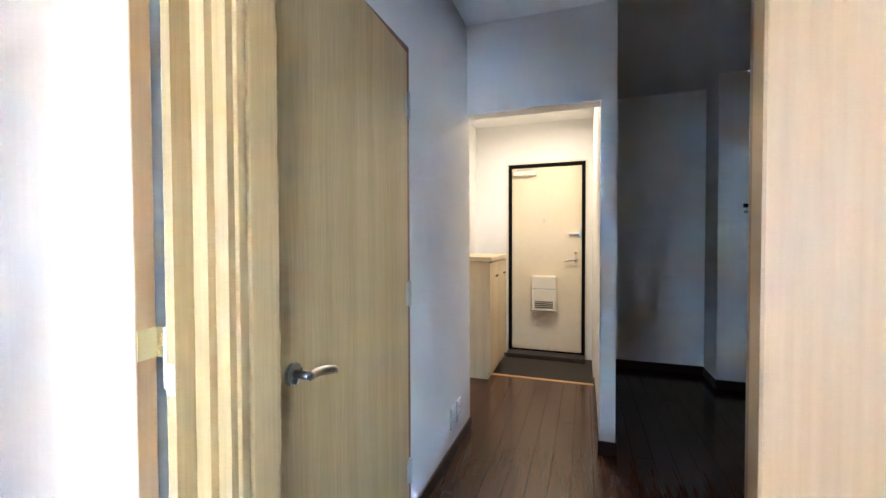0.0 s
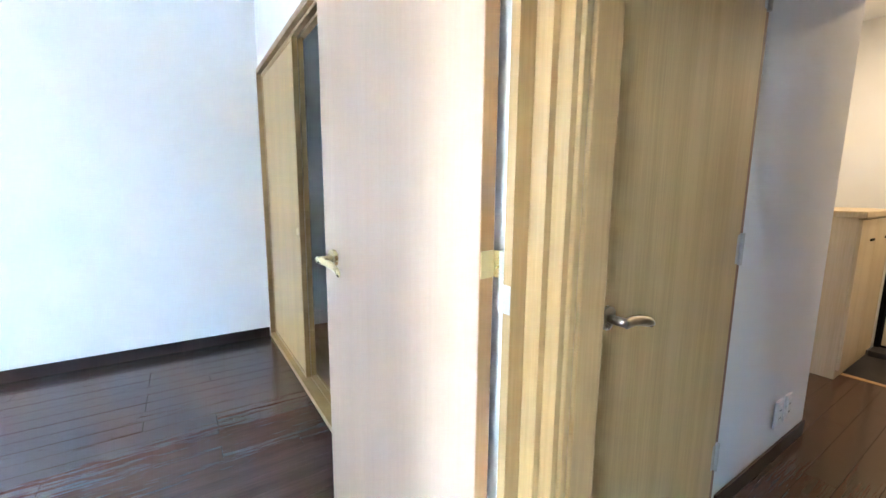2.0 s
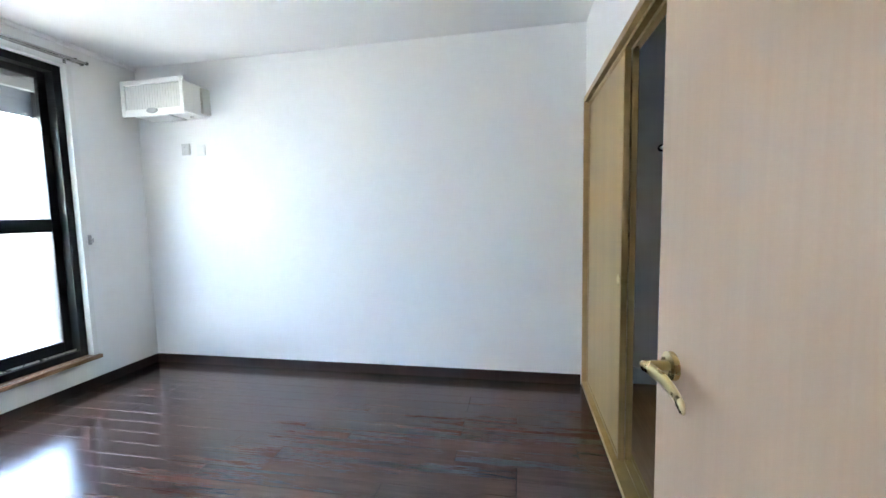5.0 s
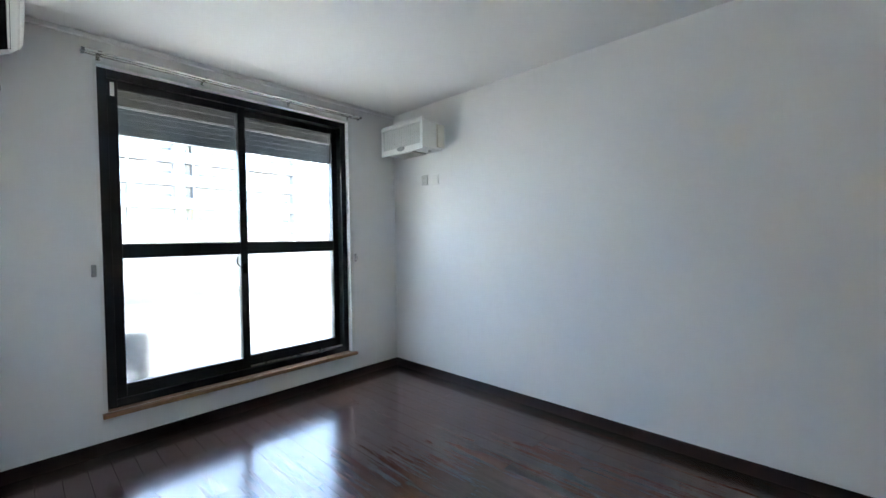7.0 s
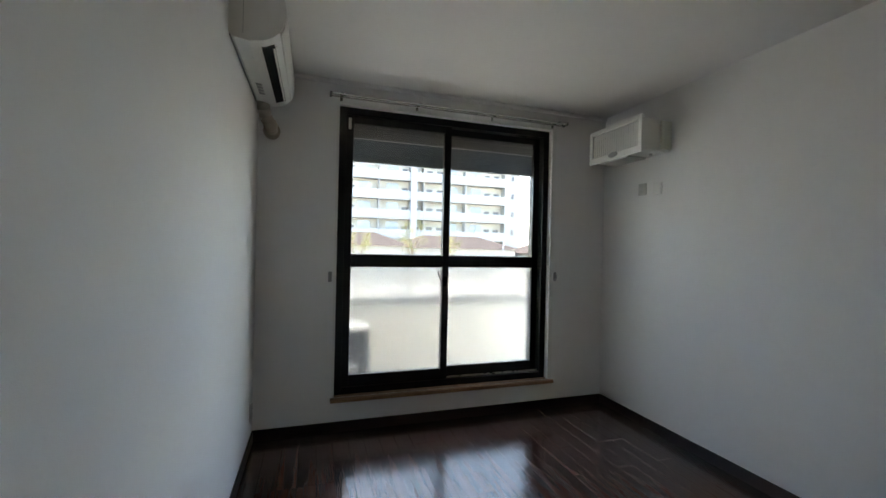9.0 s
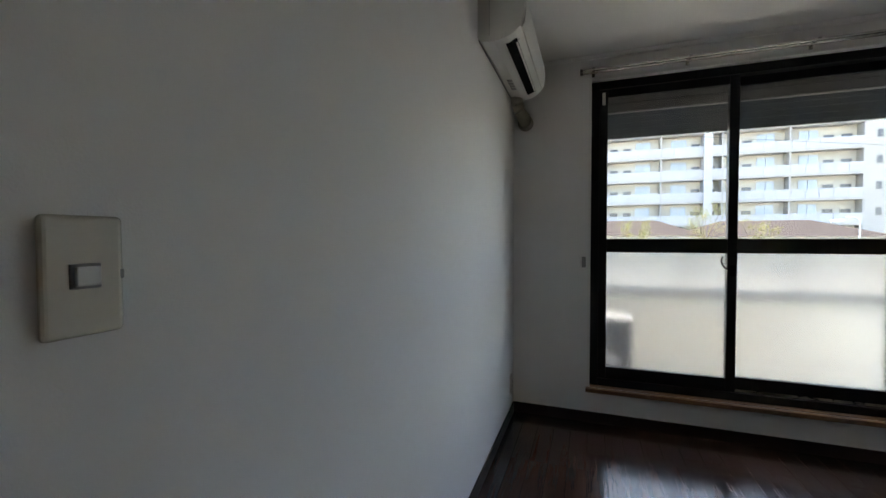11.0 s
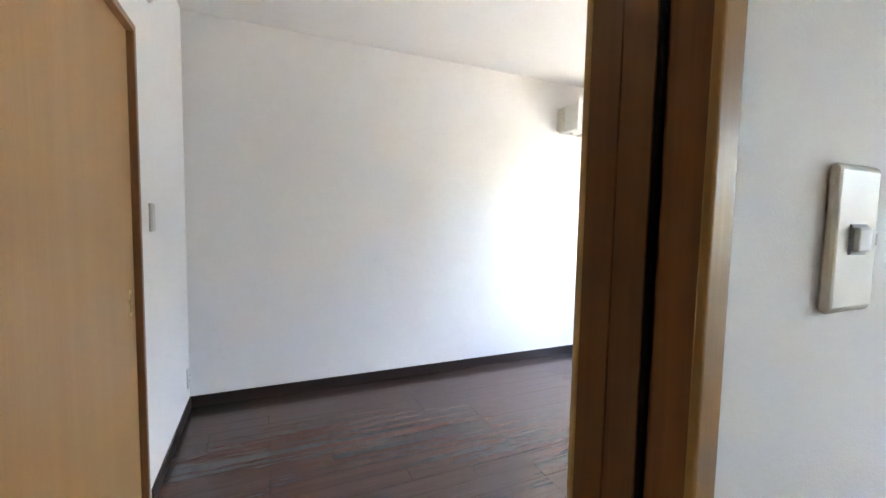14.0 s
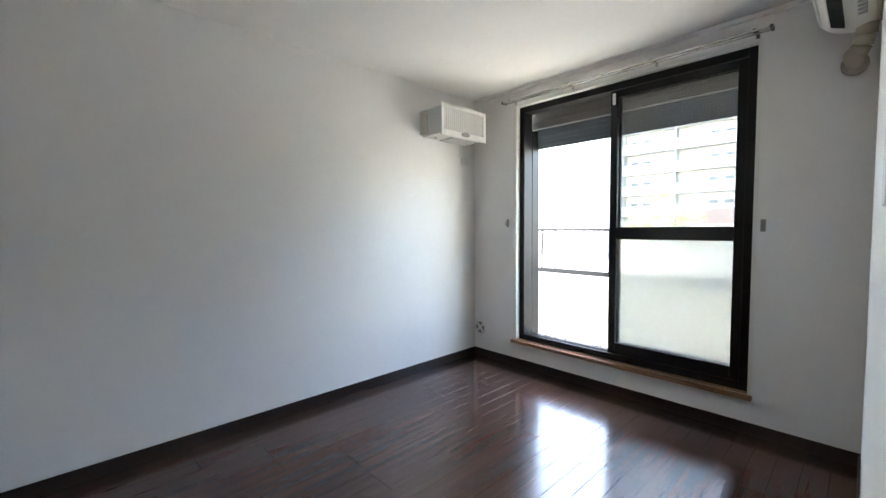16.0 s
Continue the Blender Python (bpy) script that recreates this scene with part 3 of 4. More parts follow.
# ---- doors ----
def lever(parent, m, mat, flip=1):
    """A lever handle: rose, neck and grip, made in local space (rose in the xz plane, sticking out to -y, grip to +x)."""
    bm = bmesh.new()
    add_tube(bm, (0, 0, 0), (0, -0.009, 0), 0.025, 28)
    bmesh.ops.transform(bm, matrix=m, verts=bm.verts)
    h = part("handle_rose", bm, mat, parent)
    bm = bmesh.new()
    add_tube(bm, (0, -0.008, 0), (0, -0.052, 0), 0.0095, 20)
    n = 14
    rings = []
    for i in range(n + 1):
        a = i / n
        x, y, z = flip * (-0.012 + 0.132 * a), -0.050 + 0.012 * math.sin(a * 2.6), -0.02 * a * a - 0.004 * a
        w, hgt = 0.0075 - 0.002 * a, 0.0105 + 0.001 * math.sin(a * 3.1)
        k = 0.45 if i in (0, n) else 1.0
        rings.append([bm.verts.new((x, y + k * w * math.cos(b), z + k * hgt * math.sin(b))) for b in [q * math.pi / 6 for q in range(12)]])
    for r0, r1 in zip(rings, rings[1:]):
        for q in range(12):
            bm.faces.new((r0[q], r0[(q + 1) % 12], r1[(q + 1) % 12], r1[q]))
    bm.faces.new(rings[0])
    bm.faces.new(rings[-1])
    bmesh.ops.recalc_face_normals(bm, faces=bm.faces)
    bmesh.ops.transform(bm, matrix=m, verts=bm.verts)
    part("handle_grip", bm, mat, h, smooth=True)


def hinge(parent, x, y, z, mat, m=Matrix()):
    """A lift-off hinge: two knuckles one above the other on a pin."""
    bm = bmesh.new()
    add_tube(bm, (x, y, z - 0.05), (x, y, z - 0.0006), 0.0062, 20)
    add_tube(bm, (x, y, z + 0.0006), (x, y, z + 0.05), 0.0062, 20)
    add_tube(bm, (x, y, z - 0.001), (x, y, z + 0.001), 0.004, 12)
    bmesh.ops.transform(bm, matrix=m, verts=bm.verts)
    return part("hinge", bm, mat, parent)


# the open door between the rooms
LEAF_W, LEAF_T = 0.632, 0.036
swing = thing("door_1", "open pale beech flush door with a brass lever handle", "door", (-0.109, 3.383, 0.0), turn=math.degrees(math.atan2(3.303 - 3.383, -0.626)))
tagged(swing, kind="structure")
part("leaf", bx(0, LEAF_W, -LEAF_T, 0, 0.012, DH - 0.02, bevel=0.002), PALE, swing)
part("edge_band", bx(-0.0012, 0.0, -LEAF_T + 0.001, -0.001, 0.014, DH - 0.022), SLIDE, swing, "tan edge banding")
lever(swing, pose(LEAF_W - 0.06, 0.0, 0.935, 0, 0, 180), BRASS, 1)
lever(swing, pose(LEAF_W - 0.06, -LEAF_T, 0.935, 0, 0, 0), BRASS, -1)
part("latch_plate", bx(LEAF_W, LEAF_W + 0.001, -0.03, -0.006, 0.85, 1.02), BRASS, swing)
for hz in (0.25, 0.975, 1.72):
    h = hinge(swing, -0.02, -LEAF_T - 0.002, hz, HINGE)
    part("hinge_plate", boxes((-0.0028, -0.0013, -LEAF_T + 0.001, -0.002, hz + 0.001, hz + 0.05), (-0.020, -0.0013, -LEAF_T - 0.002, -LEAF_T + 0.0005, hz + 0.001, hz + 0.05)), BRASS, h, "dull brass hinge plate")
    for k in (0.013, 0.037):
        part("screw", add_tube(bmesh.new(), (-0.0028, -0.016, hz + k), (-0.0036, -0.016, hz + k), 0.0035, 12), BRASS, h)

# casing of the door between the rooms
fr = tagged(thing("door_frame_1", "light oak door frame between the two rooms", "door frame"), kind="structure")
# Rebate and stop are the casing's wood, coloured dark for their shade.
part("strike_rebate", bx(AX1 - 0.004, -0.028, DY0 + 0.0168, DY0 + 0.0215, 0, DH), RED, fr, "rebate of the jamb, coloured as in shade")
part("strike_jamb", boxes((-0.0278, 0.002, DY0 + 0.0168, DY0 + 0.0275, 0, DH), (0.0032, 0.0358, DY0 + 0.0168, DY0 + 0.0275, 0, DH), (0.002, 0.0032, DY0 + 0.0168, DY0 + 0.025, 0, DH), bevel=0.0006), JAMB_SHADE, fr, "door stop of the jamb, coloured as in shade")
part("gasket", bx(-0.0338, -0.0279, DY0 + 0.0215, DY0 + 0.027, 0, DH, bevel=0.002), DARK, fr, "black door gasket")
part("casing", bx(AX1 - 0.012, AX1 - 0.004, DY0 - 0.0005, DY0 + 0.0228, 0, DH, bevel=0.002), CASING_SHADE, fr, "casing strip with its shade in the colour")
part("casing", bx(0.036, BX0 + 0.008, DY0 + 0.0165, DY0 + 0.0285, 0, DH, bevel=0.002), CASING, fr)
part("hinge_jamb", boxes((AX1 - 0.004, -0.045, DY1 - 0.04, DY1 + 0.03, 0, DH), (-0.043, BX0 - 0.004, DY1 - 0.008, DY1 + 0.03, 0, DH), (-0.022, 0.004, DY1 - 0.022, DY1 - 0.008, 0, DH)), CASING, fr)
part("head_jamb", boxes((AX1 - 0.010, BX0 + 0.005, DY0 - 0.006, DY1 + 0.03, DH, DH + 0.035)), CASING, fr)
part("threshold", bx(AX1 - 0.01, BX0 + 0.004, DY0 + 0.036, DY1 - 0.04, -0.011, 0.003, bevel=0.001), BASE, fr)
part("strike_plate", bx(-0.0635, -0.048, DY0 + 0.0216, DY0 + 0.0229, 0.90, 0.972, bevel=0.0004), DARK, fr, "dark metal strike plate")
for hz in (0.25, 0.975, 1.72):
    part("hinge_leaf", bx(AX1 - 0.0035, -0.0455, DY1 - 0.0418, DY1 - 0.0402, hz - 0.05, hz - 0.001, bevel=0.0004), HINGE, fr)

# the washroom door in the hall
d2 = tagged(thing("door_2", "almost shut oak flush door with a satin lever handle", "door", (HX + 0.012, 0, 0)), kind="structure")
ajar = Matrix.Translation((0, 4.395, 0)) @ pose(0, 0, 0, 0, 0, 3.6) @ Matrix.Translation((0, -4.395, 0))
bm = bx(-0.036, 0.0, 3.591, 4.395, 0.012, 1.893, bevel=0.002)
bmesh.ops.transform(bm, matrix=ajar, verts=bm.verts)
part("leaf", bm, OAK, d2)
# Dark strip painted on the leaf edge for the shadow gap beside the casing.
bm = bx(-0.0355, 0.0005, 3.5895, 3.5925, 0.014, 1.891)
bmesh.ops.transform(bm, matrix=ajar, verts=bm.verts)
part("edge_band", bm, JAMB_SHADE, d2, "dark strip drawn for the shadow gap at the leaf edge")
lever(d2, ajar @ pose(0.0, 3.672, 0.872, 0, 0, 90), STEEL, 1)
for hz in (0.25, 0.955, 1.69):
    h = hinge(d2, 0.004, 4.402, hz, HINGE)
    part("hinge_plate", bx(0.0, 0.0015, 4.375, 4.395, hz - 0.045, hz + 0.045), HINGE, h)
part("side_casing", bx(-0.10, 0.047, 3.537, 3.586, 0, 1.925, bevel=0.002), OAK, d2, "broad oak door casing")
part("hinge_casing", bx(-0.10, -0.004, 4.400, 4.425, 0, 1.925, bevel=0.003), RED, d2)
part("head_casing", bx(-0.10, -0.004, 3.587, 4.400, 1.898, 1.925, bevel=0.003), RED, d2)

# sliding doorway to the kitchen
sf = tagged(thing("sliding_door_frame", "cherry-brown frame of the sliding doorway", "door frame"), kind="structure")
part("jamb", boxes((HX + 0.002, BX0 + 0.003, DY1 + 0.0305, 3.535, 0, DH), bevel=0.002), CASING, sf)
part("jamb_batten", boxes((BX0 - 0.02, BX0 + 0.004, DY1 + 0.005, DY1 + 0.02, 0, SH), bevel=0.002), CASING, sf)
part("jamb", bx(SX1 - 0.022, SX1 + 0.004, YN - 0.012, YN + 0.10, 0, SH, bevel=0.003), RED, sf)
part("head", bx(BX0 + 0.012, SX1 + 0.004, YN - 0.012, YN + 0.10, SH - 0.028, SH, bevel=0.003), RED, sf)
part("floor_track", bx(BX0 + 0.012, SX1 - 0.022, YN + 0.02, YN + 0.025, -0.004, 0.003), STEEL, sf)


def sliding_panel(x0, x1, y, edge):
    p = thing("sliding_door", "open beech sliding door panel with a brass finger pull", "sliding door", ((x0 + x1) / 2, y, 0.004), "kitchen sliding doors")
    w = (x1 - x0) / 2
    part("panel", bx(-w + 0.004, w - 0.004, 0, 0.03, 0.0, SH - 0.034, bevel=0.001), SLIDE, p)
    for sx in (-1, 1):
        part("edge_strip", bx(sx * w - sx * 0.0042, sx * w, 0.0, 0.03, 0.0, SH - 0.034, bevel=0.0008), edge, p, "brown edge strip")
    part("finger_pull", boxes((w - 0.075, w - 0.045, -0.0015, 0.0, 0.83, 0.93), bevel=0.0005), BRASS, p)
    part("pull_recess", boxes((w - 0.068, w - 0.052, -0.0025, -0.0015, 0.845, 0.915)), SLIDE, p)


# Edge strips reuse the casing's deeper tone in front, the jamb's behind.
sliding_panel(0.739, SX1 - 0.023, YN + 0.012, CASING_SHADE)
sliding_panel(0.750, SX1 - 0.023, YN + 0.056, JAMB_SHADE)

# ---- closet ----
cf = tagged(thing("closet_frame", "brown wooden frame round the closet opening", "closet frame"), kind="structure")
part("head", boxes((AX0, CX1 + 0.03, YN - 0.014, YN + 0.095, CH - 0.03, CH + 0.004), bevel=0.003), CLOSETW, cf)
part("jamb", bx(AX0 + 0.001, AX0 + 0.026, YN - 0.014, YN + 0.095, 0.03, CH - 0.03, bevel=0.003), CLOSETW, cf)
part("jamb", bx(CX1, CX1 + 0.03, YN - 0.014, YN + 0.095, 0.03, CH - 0.03, bevel=0.003), CLOSETW, cf)
part("sill", boxes((AX0, CX1 + 0.03, YN - 0.014, YN + 0.012, 0.0, 0.03), (AX0, CX1 + 0.03, YN + 0.012, YN + 0.046, 0.0, 0.0262), (AX0, CX1 + 0.03, YN + 0.046, YN + 0.0495, 0.0, 0.03), (AX0, CX1 + 0.03, YN + 0.0495, YN + 0.082, 0.0, 0.0262), (AX0, CX1 + 0.03, YN + 0.082, YN + 0.095, 0.0, 0.03), bevel=0.001), FUSUMA, cf)
part("top_track", boxes((AX0 + 0.026, CX1, YN + 0.012, YN + 0.018, CH - 0.045, CH - 0.03), (AX0 + 0.026, CX1, YN + 0.05, YN + 0.056, CH - 0.045, CH - 0.03)), CLOSETW, cf)


def closet_door(x0, x1, y):
    p = thing("closet_door", "light wooden closet sliding door pushed aside", "closet door", ((x0 + x1) / 2, y, 0.031), "closet doors")
    w, h = (x1 - x0) / 2, CH - 0.065
    part("panel", bx(-w + 0.018, w - 0.018, 0.004, 0.024, 0.01, h - 0.01), FUSUMA, p)
    for sx in (-1, 1):
        part("stile", bx(sx * w, sx * (w - 0.02), 0, 0.028, 0, h, bevel=0.002), CLOSETW, p)
    part("rail", boxes((-w + 0.02, w - 0.02, 0, 0.028, 0, 0.02), bevel=0.002), CLOSETW, p)
    part("rail", boxes((-w + 0.02, w - 0.02, 0, 0.028, h - 0.02, h), bevel=0.002), CLOSETW, p)
    part("finger_pull", add_tube(bmesh.new(), (w - 0.06, 0.004, 0.85), (w - 0.06, 0.002, 0.85), 0.028, 24), BRASS, p)


closet_door(AX0 + 0.03, -1.855, YN + 0.016)
closet_door(AX0 + 0.03, -1.862, YN + 0.050)
structure("wall_closet_inside", boxes((AX0, -0.75, 4.30, 4.40, -0.1, H), (CX1 + 0.03, CX1 + 0.1, YN + 0.095, 4.30, -0.1, H)), LINING, "grey lined closet back wall")
structure("floor_closet", bx(AX0, CX1 + 0.03, YN + 0.095, 4.30, -0.02, 0.03), PLY, "brown plywood closet floor")
structure("baseboard_closet_back", bx(AX0, CX1 + 0.03, 4.285, 4.30, 0.03, 0.14, bevel=0.002), LINING, "pale grey skirting in the closet")
structure("baseboard_closet_side", bx(AX0, AX0 + 0.014, YN + 0.10, 4.285, 0.03, 0.14, bevel=0.002), LINING, "pale grey skirting in the closet")
rod = thing("closet_rod", "steel hanging rod across the closet", "hanging rod", (0, 3.95, 1.60))
part("rod", add_tube(bmesh.new(), (AX0 + 0.01, 0, 0), (CX1 + 0.02, 0, 0), 0.0125, 16), STEEL, rod, smooth=True)
for k in (AX0 + 0.006, CX1 + 0.024):
    part("socket", add_tube(bmesh.new(), (k - 0.006, 0, 0), (k + 0.006, 0, 0), 0.024, 20), DARK, rod)
part("bracket", boxes((-1.97, -1.95, -0.012, 0.35, 0.01, 0.03), (-1.97, -1.95, -0.012, 0.012, 0.01, 0.12), bevel=0.002), DARK, rod)
# heater remote on the boxed kitchen corner
rc = thing("heater_remote", "small white wall remote with a dark display", "remote panel", (1.668, 6.59, 1.39))
part("case", bx(0, 0.12, -0.018, 0, -0.06, 0.06, bevel=0.004), WHITEP, rc)
part("display", bx(0.015, 0.105, -0.0195, -0.017, 0.012, 0.042, bevel=0.001), DARK, rc, "dark display window")
part("button", bx(0.02, 0.05, -0.0205, -0.017, -0.03, -0.01, bevel=0.001), GREY, rc)

# ---- entrance ----
ed = tagged(thing("door_3", "closed cream steel entrance door with a letter box", "door", (0.16, EY, 0)), kind="structure")
part("frame", boxes((-0.405, -0.375, -0.012, 0.10, -0.06, 1.99), (0.375, 0.405, -0.012, 0.10, -0.06, 1.99), (-0.375, 0.375, -0.012, 0.10, 1.96, 1.99), bevel=0.003), DARK, ed, "black door frame")
part("outer_frame", boxes((-0.425, -0.405, -0.016, 0.02, -0.06, 2.01), (0.405, 0.42, -0.016, 0.02, -0.06, 2.01), (-0.405, 0.405, -0.016, 0.02, 1.99, 2.01), bevel=0.003), CREAM, ed)
part("leaf", bx(-0.368, 0.368, 0.012, 0.05, -0.045, 1.952, bevel=0.003), STEELDOOR, ed)
# Unseen panel added behind the leaf to stop sky light leaking round it.
part("leak_block", bx(-0.404, 0.404, 0.105, 0.115, -0.2, 1.989), DARK, ed)
cl = part("door_closer", boxes((-0.345, -0.10, -0.04, 0.012, 1.865, 1.915), bevel=0.008), CREAM, ed, "cream door closer")
part("closer_arm", boxes((-0.33, -0.14, -0.03, -0.022, 1.92, 1.932), bevel=0.002), STEEL, cl)
part("peephole", add_tube(bmesh.new(), (-0.02, 0.013, 1.375), (-0.02, 0.004, 1.375), 0.013, 20), STEEL, ed)
ch = part("door_guard", boxes((0.24, 0.36, -0.018, 0.012, 1.215, 1.235), (0.335, 0.365, -0.012, 0.012, 1.19, 1.26), bevel=0.004), STEEL, ed, "steel door guard")
part("thumb_turn", boxes((0.295, 0.325, -0.016, 0.012, 1.015, 1.045), bevel=0.006), BRASS, ed)
lever(ed, pose(0.31, 0.012, 0.955, 0, 0, 0), STEEL, -1)
mb = part("letter_box", bx(-0.145, 0.115, -0.075, 0.012, 0.395, 0.775, bevel=0.014, seg=3), CREAM, ed, "cream letter box")
part("lid_line", boxes((-0.14, 0.11, -0.0765, -0.074, 0.635, 0.641)), GREY, mb)
part("latch", bx(-0.03, 0.0, -0.082, -0.074, 0.60, 0.625, bevel=0.002), CREAM, mb)
for i in range(4):
    part("vent_slot", bx(-0.11, 0.08, -0.0765, -0.074, 0.432 + i * 0.02, 0.442 + i * 0.02), DARK, mb)
structure("trim_door_sill", bx(-0.245, 0.565, EY - 0.16, EY + 0.02, -0.106, -0.062, bevel=0.006), CONC, "grey concrete sill under the entrance door")

sc = thing("shoe_cabinet", "pale wooden shoe cabinet with an overhanging top", "cabinet", (-0.40, 6.22, 0))
part("body", bx(-0.20, 0.20, 0.0, 0.72, 0.0, 0.985, bevel=0.002), CABWOOD, sc)
part("top", bx(-0.21, 0.235, -0.015, 0.735, 0.985, 1.025, bevel=0.006), CABWOOD, sc)
for yy in (0.0, 0.36):
    dr = part("door", bx(0.20, 0.218, yy + 0.002, yy + 0.358, 0.06, 0.975, bevel=0.002), CABWOOD, sc)
    part("handle", boxes((0.218, 0.226, yy + 0.22, yy + 0.30, 0.84, 0.855), bevel=0.003), DARK, dr, "dark oval handle")

lamp = thing("ceiling_lamp", "small round warm ceiling lamp in the entrance", "lamp", (0.2, 6.55, H))
part("rim", add_tube(bmesh.new(), (0, 0, -0.03), (0, 0, 0), 0.12, 32), WHITEP, lamp)

# ---- balcony and outside ----
structure("balcony_floor", bx(-3.1, 3.0, -1.35, -0.16, -0.25, -0.08), BALFLOOR, "pale balcony floor")
structure("balcony_ceiling", bx(-3.1, 3.0, -1.35, -0.16, 2.55, 2.7), RENDER, "pale balcony soffit")
structure("wall_outside", bx(-3.6, 3.5, -0.30, -0.165, 2.43, 2.56), RENDER, "pale outer wall above the windows")
structure("balcony_parapet", bx(-3.1, 3.0, -1.35, -1.22, -0.08, 0.70), RENDER, "low pale balcony parapet")
bal = thing("balcony_railing", "dark metal railing on the balcony parapet", "railing", (0, -1.28, 0.70))
part("top_rail", bx(-3.1, 3.0, -0.018, 0.018, 0.485, 0.515, bevel=0.003), FRAME, bal)
part("bottom_rail", bx(-3.1, 3.0, -0.03, 0.03, 0.0, 0.055, bevel=0.004), FRAME, bal)
for i in range(8):
    part("post", bx(2.72 - i * 0.82, 2.74 - i * 0.82, -0.012, 0.012, 0.04, 0.49, bevel=0.002), FRAME, bal)
part("post", bx(2.55, 2.562, -0.012, 0.012, 0.04, 0.49, bevel=0.002), FRAME, bal)

odu = thing("outdoor_unit", "grey outdoor air conditioner unit on the balcony floor", "outdoor unit", (-0.56, -0.72, -0.08))
part("case", bx(-0.33, 0.33, -0.13, 0.13, 0.14, 0.68, bevel=0.012), UNIT, odu)
part("fan_shroud", bx(-0.31, 0.16, 0.131, 0.137, 0.18, 0.64, bevel=0.003), DARK, odu, "dark fan grille")
part("fan_ring", add_tube(bmesh.new(), (-0.08, 0.137, 0.41), (-0.08, 0.145, 0.41), 0.19, 32), DARK, odu)
for k in range(3):
    bm = bx(-0.045, 0.045, 0.145, 0.15, 0.03, 0.17, bevel=0.002)
    bmesh.ops.transform(bm, matrix=Matrix.Translation((-0.08, 0, 0.41)) @ pose(0, 0, 0, 0, k * 120, 0), verts=bm.verts)
    part("fan_blade", bm, GREY, odu)
for sx in (-0.25, 0.25):
    part("foot", bx(sx - 0.05, sx + 0.05, -0.15, 0.15, 0.0, 0.14, bevel=0.005), RENDER, odu)

structure("ground", bx(-900, 900, -1500, 600, -3.3, -2.9), GROUND, "grey asphalt ground reaching to the horizon")


def apartment_building():
    b = thing("apartment_building", "white seven-storey apartment building with balconies across the street", "building", (0, -54, -2.9))
    x0, nb, bw, ns, sh = -28.7, 8, 6.55, 7, 2.8
    x1 = x0 + nb * bw
    part("wall", bx(x0 - 2.4, x1, -9, -1.3, 0, ns * sh + 0.6), RECESS, b)
    part("end_wall", bx(x0 - 2.4, x0, -1.3, 0.0, 0, ns * sh + 0.6), FACADE, b)
    part("end_wall", bx(x1, x1 + 2.4, -9, 0.0, 0, ns * sh + 0.6), FACADE, b)
    part("roof", bx(x0 - 2.7, x1 + 2.7, -9.3, 0.3, ns * sh + 0.6, ns * sh + 1.0, bevel=0.03), FACADE, b)
    part("stair_column", bx(x0 + 14.2, x0 + 15.1, -1.3, 0.35, 0, ns * sh + 0.6), PARAPET, b)
    par = mesh_of("balcony", boxes(*[(0.1 + i * 1.28, 0.1 + i * 1.28 + 1.16, -0.12, 0.0, 0.22, 1.12) for i in range(5)] + [(0, bw, -0.09, -0.03, 1.12, 1.2), (0, bw, -0.1, -0.05, 0.12, 1.12)]), PARAPET)
    slab = mesh_of("slab", bx(0, bw, -1.3, 0.04, -0.14, 0.12), FACADE)
    div = mesh_of("divider", bx(-0.09, 0.09, -1.3, -0.02, 0.12, sh - 0.14), FACADE)
    pw = mesh_of("pale_window", boxes((0, 0.82, -1.29, -1.2, 0.12, 2.35), (0.87, 1.7, -1.29, -1.22, 0.12, 2.35)), BLUEW)
    dw = mesh_of("dark_window", bx(0, 0.95, -1.29, -1.24, 0.95, 1.72), DARKW)
    ew = mesh_of("end_window", boxes((0, 0.5, 0.0, 0.02, 1.0, 1.75), (-0.06, 0.56, 0.0, 0.05, 0.92, 1.0)), DARKW)

    def put(name, me, x, z):
        o = new(name, me)
        o.parent = b
        o.location = (x, 0, z)

    for s in range(ns):
        put("end_window", ew, x0 - 1.5, s * sh)
        for i in range(nb):
            x = x0 + i * bw
            put("slab", slab, x, s * sh)
            put("balcony", par, x, s * sh)
            put("divider", div, x, s * sh)
            flip = i % 2
            put("pale_window", pw, x + (1.1 if flip else 3.6), s * sh)
            put("dark_window", dw, x + (3.3 if flip else 2.1), s * sh)
            put("dark_window", dw, x + (4.9 if flip else 0.5), s * sh)


apartment_building()


def low_house(x, w, d, h, y):
    o = thing("low_house", "low house with a dark grey hipped roof", "house", (x, y, -2.9), "low houses")
    part("wall", bx(-w / 2, w / 2, -d / 2, d / 2, 0, h), FACADE, o)
    bm = bmesh.new()
    e = 0.5
    a = [bm.verts.new(p) for p in ((-w / 2 - e, -d / 2 - e, h), (w / 2 + e, -d / 2 - e, h), (w / 2 + e, d / 2 + e, h), (-w / 2 - e, d / 2 + e, h))]
    r = [bm.verts.new((-w / 2 + d / 2, 0, h + 1.3)), bm.verts.new((w / 2 - d / 2, 0, h + 1.3))]
    for f in ((a[0], a[1], r[1], r[0]), (a[2], a[3], r[0], r[1]), (a[1], a[2], r[1]), (a[3], a[0], r[0]), tuple(a[::-1])):
        bm.faces.new(f)
    part("roof", bm, TILEROOF, o)
    for k in range(int(w // 2.2)):
        wn_ = part("window", bx(-w / 2 + 0.7 + k * 2.2, -w / 2 + 1.9 + k * 2.2, d / 2, d / 2 + 0.03, 0.9, 2.1), DARKW, o)


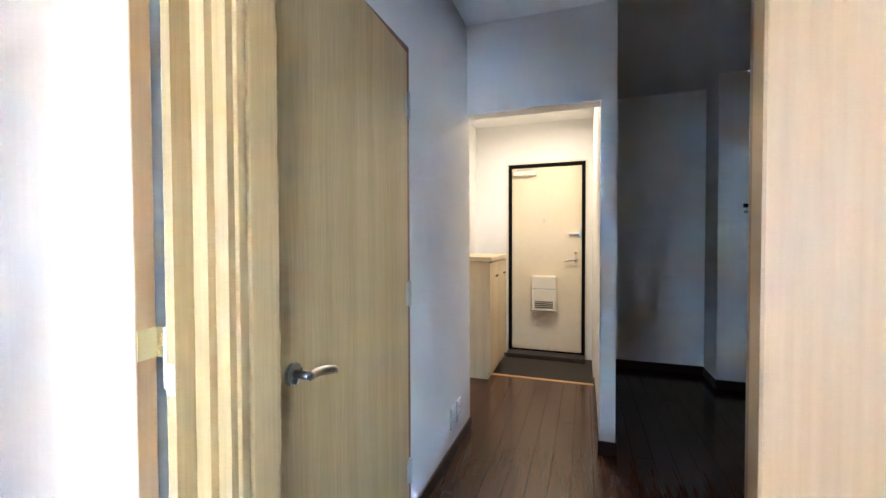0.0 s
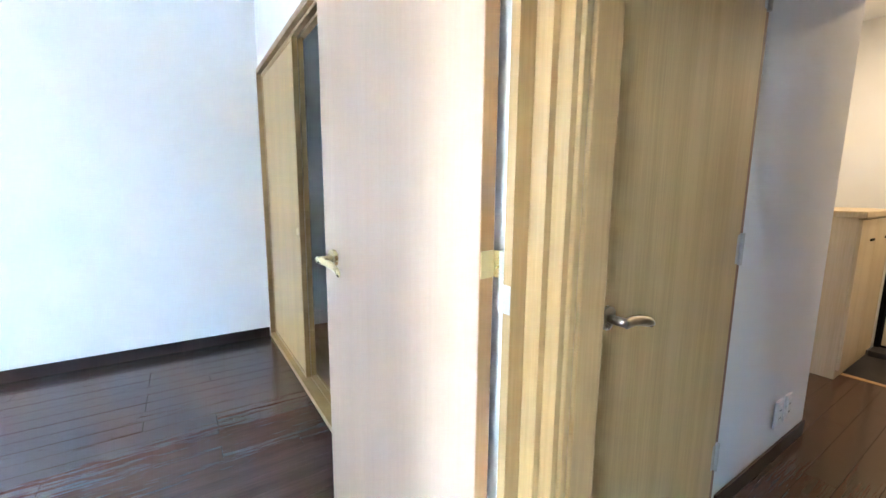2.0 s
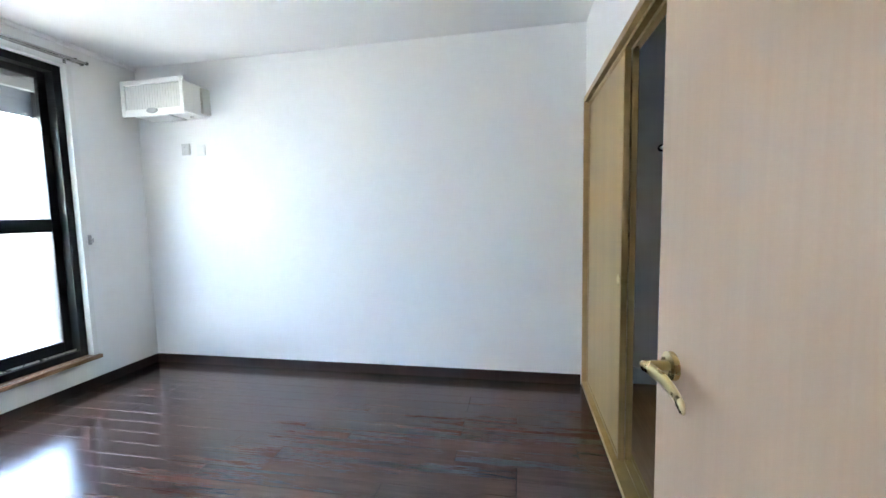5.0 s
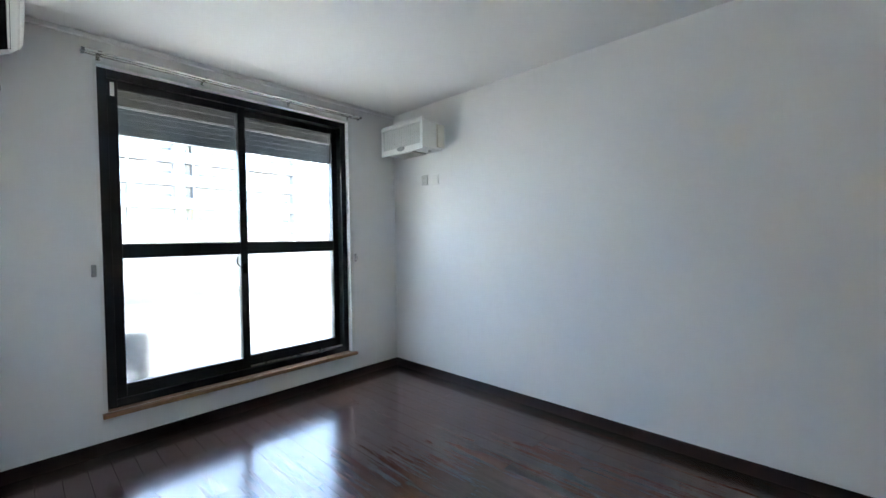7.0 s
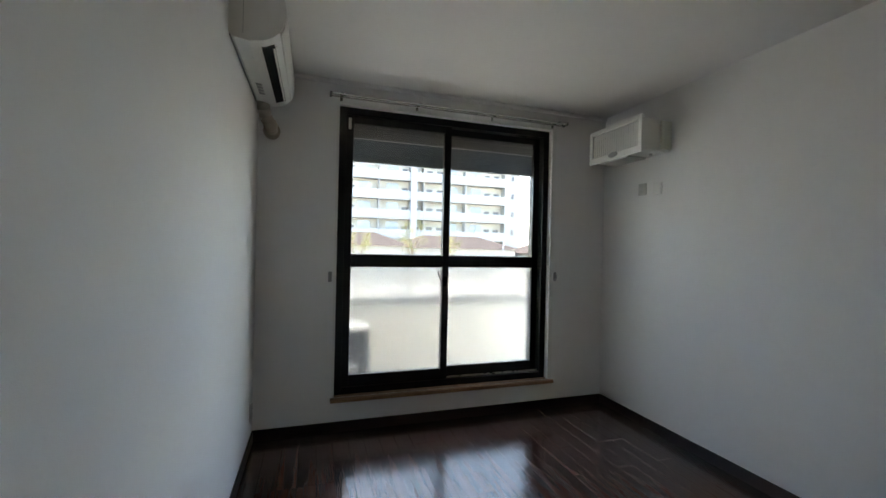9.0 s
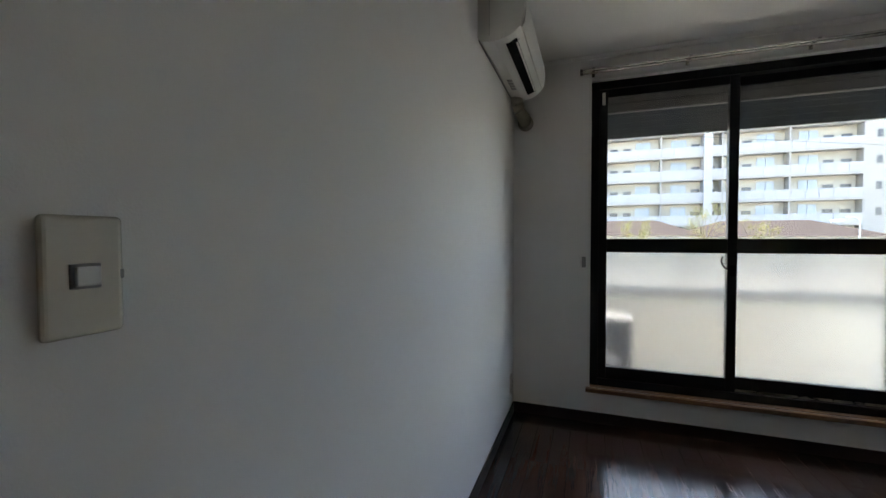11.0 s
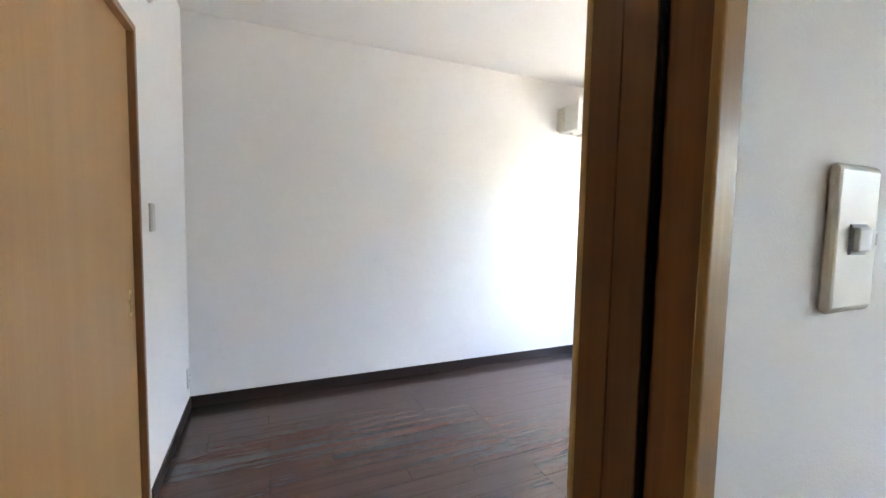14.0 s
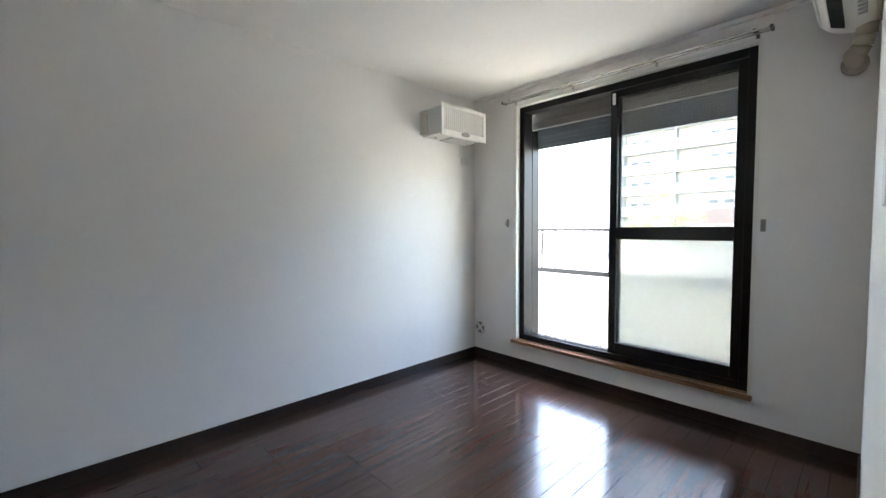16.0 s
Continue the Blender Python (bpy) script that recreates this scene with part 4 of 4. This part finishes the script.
for hx_, hw, hd, hh, hy in ((-3.5, 10, 5, 4.3, -36), (-14, 12, 6, 4.2, -37), (-26, 9, 5, 3.9, -36), (7, 9, 5, 4.3, -37)):
    low_house(hx_, hw, hd, hh, hy)


def tree(x, y, h, seed):
    rnd = random.Random(seed)
    o = thing("street_tree", "slender young tree with sparse yellow-green leaves", "tree", (x, y, -2.9), "street trees")
    bm = bmesh.new()
    tips = []
    add_tube(bm, (0, 0, 0), (0.05, 0, h * 0.45), 0.09, 10, 0.065)
    for k in range(9):
        a, z = rnd.uniform(0, 6.28), h * rnd.uniform(0.38, 0.6)
        e = Vector((math.cos(a) * rnd.uniform(0.5, 1.0), math.sin(a) * rnd.uniform(0.5, 1.0), z + rnd.uniform(0.8, 1.8)))
        add_tube(bm, (0.05, 0, z * 0.93), e, 0.04, 7, 0.012)
        tips.append((Vector((0.05, 0, z)), e))
        for j in range(3):
            f = e + Vector((rnd.uniform(-0.5, 0.5), rnd.uniform(-0.5, 0.5), rnd.uniform(0.1, 0.7)))
            add_tube(bm, e, f, 0.012, 5, 0.004)
            tips.append((e, f))
    part("trunk", bm, BARK, o)
    verts, faces = [], []
    for p, q in tips:
        for j in range(26):
            c = p.lerp(q, rnd.uniform(0.3, 1.1)) + Vector([rnd.gauss(0, 0.14) for _ in range(3)])
            u = Vector([rnd.gauss(0, 1) for _ in range(3)]).normalized() * rnd.uniform(0.03, 0.06)
            v = u.orthogonal().normalized() * 0.03
            i = len(verts)
            verts += [c - u, c + v, c + u, c - v]
            faces.append((i, i + 1, i + 2, i + 3))
    me = bpy.data.meshes.new("crown")
    me.from_pydata(verts, [], faces)
    me.materials.append(LEAF)
    cr = new("crown", me)
    cr.parent = o


for tx, ty, th, ts in ((-3.6, -28, 6.0, 1), (-7.6, -27, 6.8, 2), (-10.6, -28, 6.0, 3), (5.6, -15, 5.6, 4), (11.0, -27, 6.4, 5)):
    tree(tx, ty, th, ts)

ca = thing("overhead_cable", "thin black overhead cable along the street", "cable", (0, -22, 0))
part("wire", add_tube(bmesh.new(), (-40, 0, 1.94), (32, 0, 11.75), 0.010, 8), DARK, ca)
for px_, pz_ in ((-40, 1.94), (32, 11.75)):
    part("pole", add_tube(bmesh.new(), (px_, 0, -2.9), (px_, 0, pz_ + 0.3), 0.14, 12, 0.10), CONC, ca)

sl = thing("street_lamp", "white street lamp with a curved arm", "street lamp", (-15.2, -27, -2.9))
bm = bmesh.new()
add_tube(bm, (0, 0, 0), (0, 0, 4.9), 0.06, 12, 0.045)
pts = [Vector((0.5 - 0.5 * math.cos(a), 0, 4.9 + 0.4 * math.sin(a))) for a in [i * 0.3 for i in range(7)]]
for p, q in zip(pts, pts[1:]):
    add_tube(bm, p, q, 0.04, 10)
part("pole", bm, PARAPET, sl)
part("head", bx(0.75, 1.35, -0.12, 0.12, 5.0, 5.15, bevel=0.04), PARAPET, sl)

# ---- floor planks ----
PW = 0.101
rnd = random.Random(7)
plank_meshes = {}


def plank(x0, x1, y0, y1):
    w, l = round(x1 - x0, 3), round(y1 - y0, 2)
    if (w, l) not in plank_meshes:
        c = 0.0011
        xs, ys = w - 0.0006, (y1 - y0) - 0.0006
        bm = bmesh.new()
        lo = [bm.verts.new(p) for p in ((0, 0, -0.013), (xs, 0, -0.013), (xs, ys, -0.013), (0, ys, -0.013))]
        mid = [bm.verts.new(p) for p in ((0, 0, -c), (xs, 0, -c), (xs, ys, -c), (0, ys, -c))]
        top = [bm.verts.new(p) for p in ((c, c, 0), (xs - c, c, 0), (xs - c, ys - c, 0), (c, ys - c, 0))]
        bm.faces.new(top)
        for a, b in ((lo, mid), (mid, top)):
            for i in range(4):
                bm.faces.new((a[i], a[(i + 1) % 4], b[(i + 1) % 4], b[i]))
        plank_meshes[(w, l)] = mesh_of("plank", bm, PLANK)
    o = new("plank", plank_meshes[(w, l)])
    o.parent = floor
    o.location = (x0, y0, 0)
    o.rotation_euler = (rnd.uniform(-0.0008, 0.0008), rnd.uniform(-0.003, 0.003), 0)


def plank_field(x0, x1, y0, y1):
    n = math.ceil((x1 - x0) / PW)
    for i in range(n):
        a, b = x0 + i * PW, min(x0 + (i + 1) * PW, x1)
        y = y0 - rnd.choice((0.0, 0.3, 0.6, 0.9))
        while y < y1:
            ln = 1.21 if rnd.random() < 0.7 else 0.91
            s, e = max(y, y0), min(y + ln, y1)
            if e - s > 0.04:
                plank(a, b, s, e)
            y += ln


plank_field(AX0, AX1, 0.0, YN)
plank_field(BX0, BX1, 0.0, YN)
plank_field(HX - 0.5, BX1, YN + 0.0, GY - 0.04)
plank_field(0.70, BX1, GY - 0.04, 6.95)
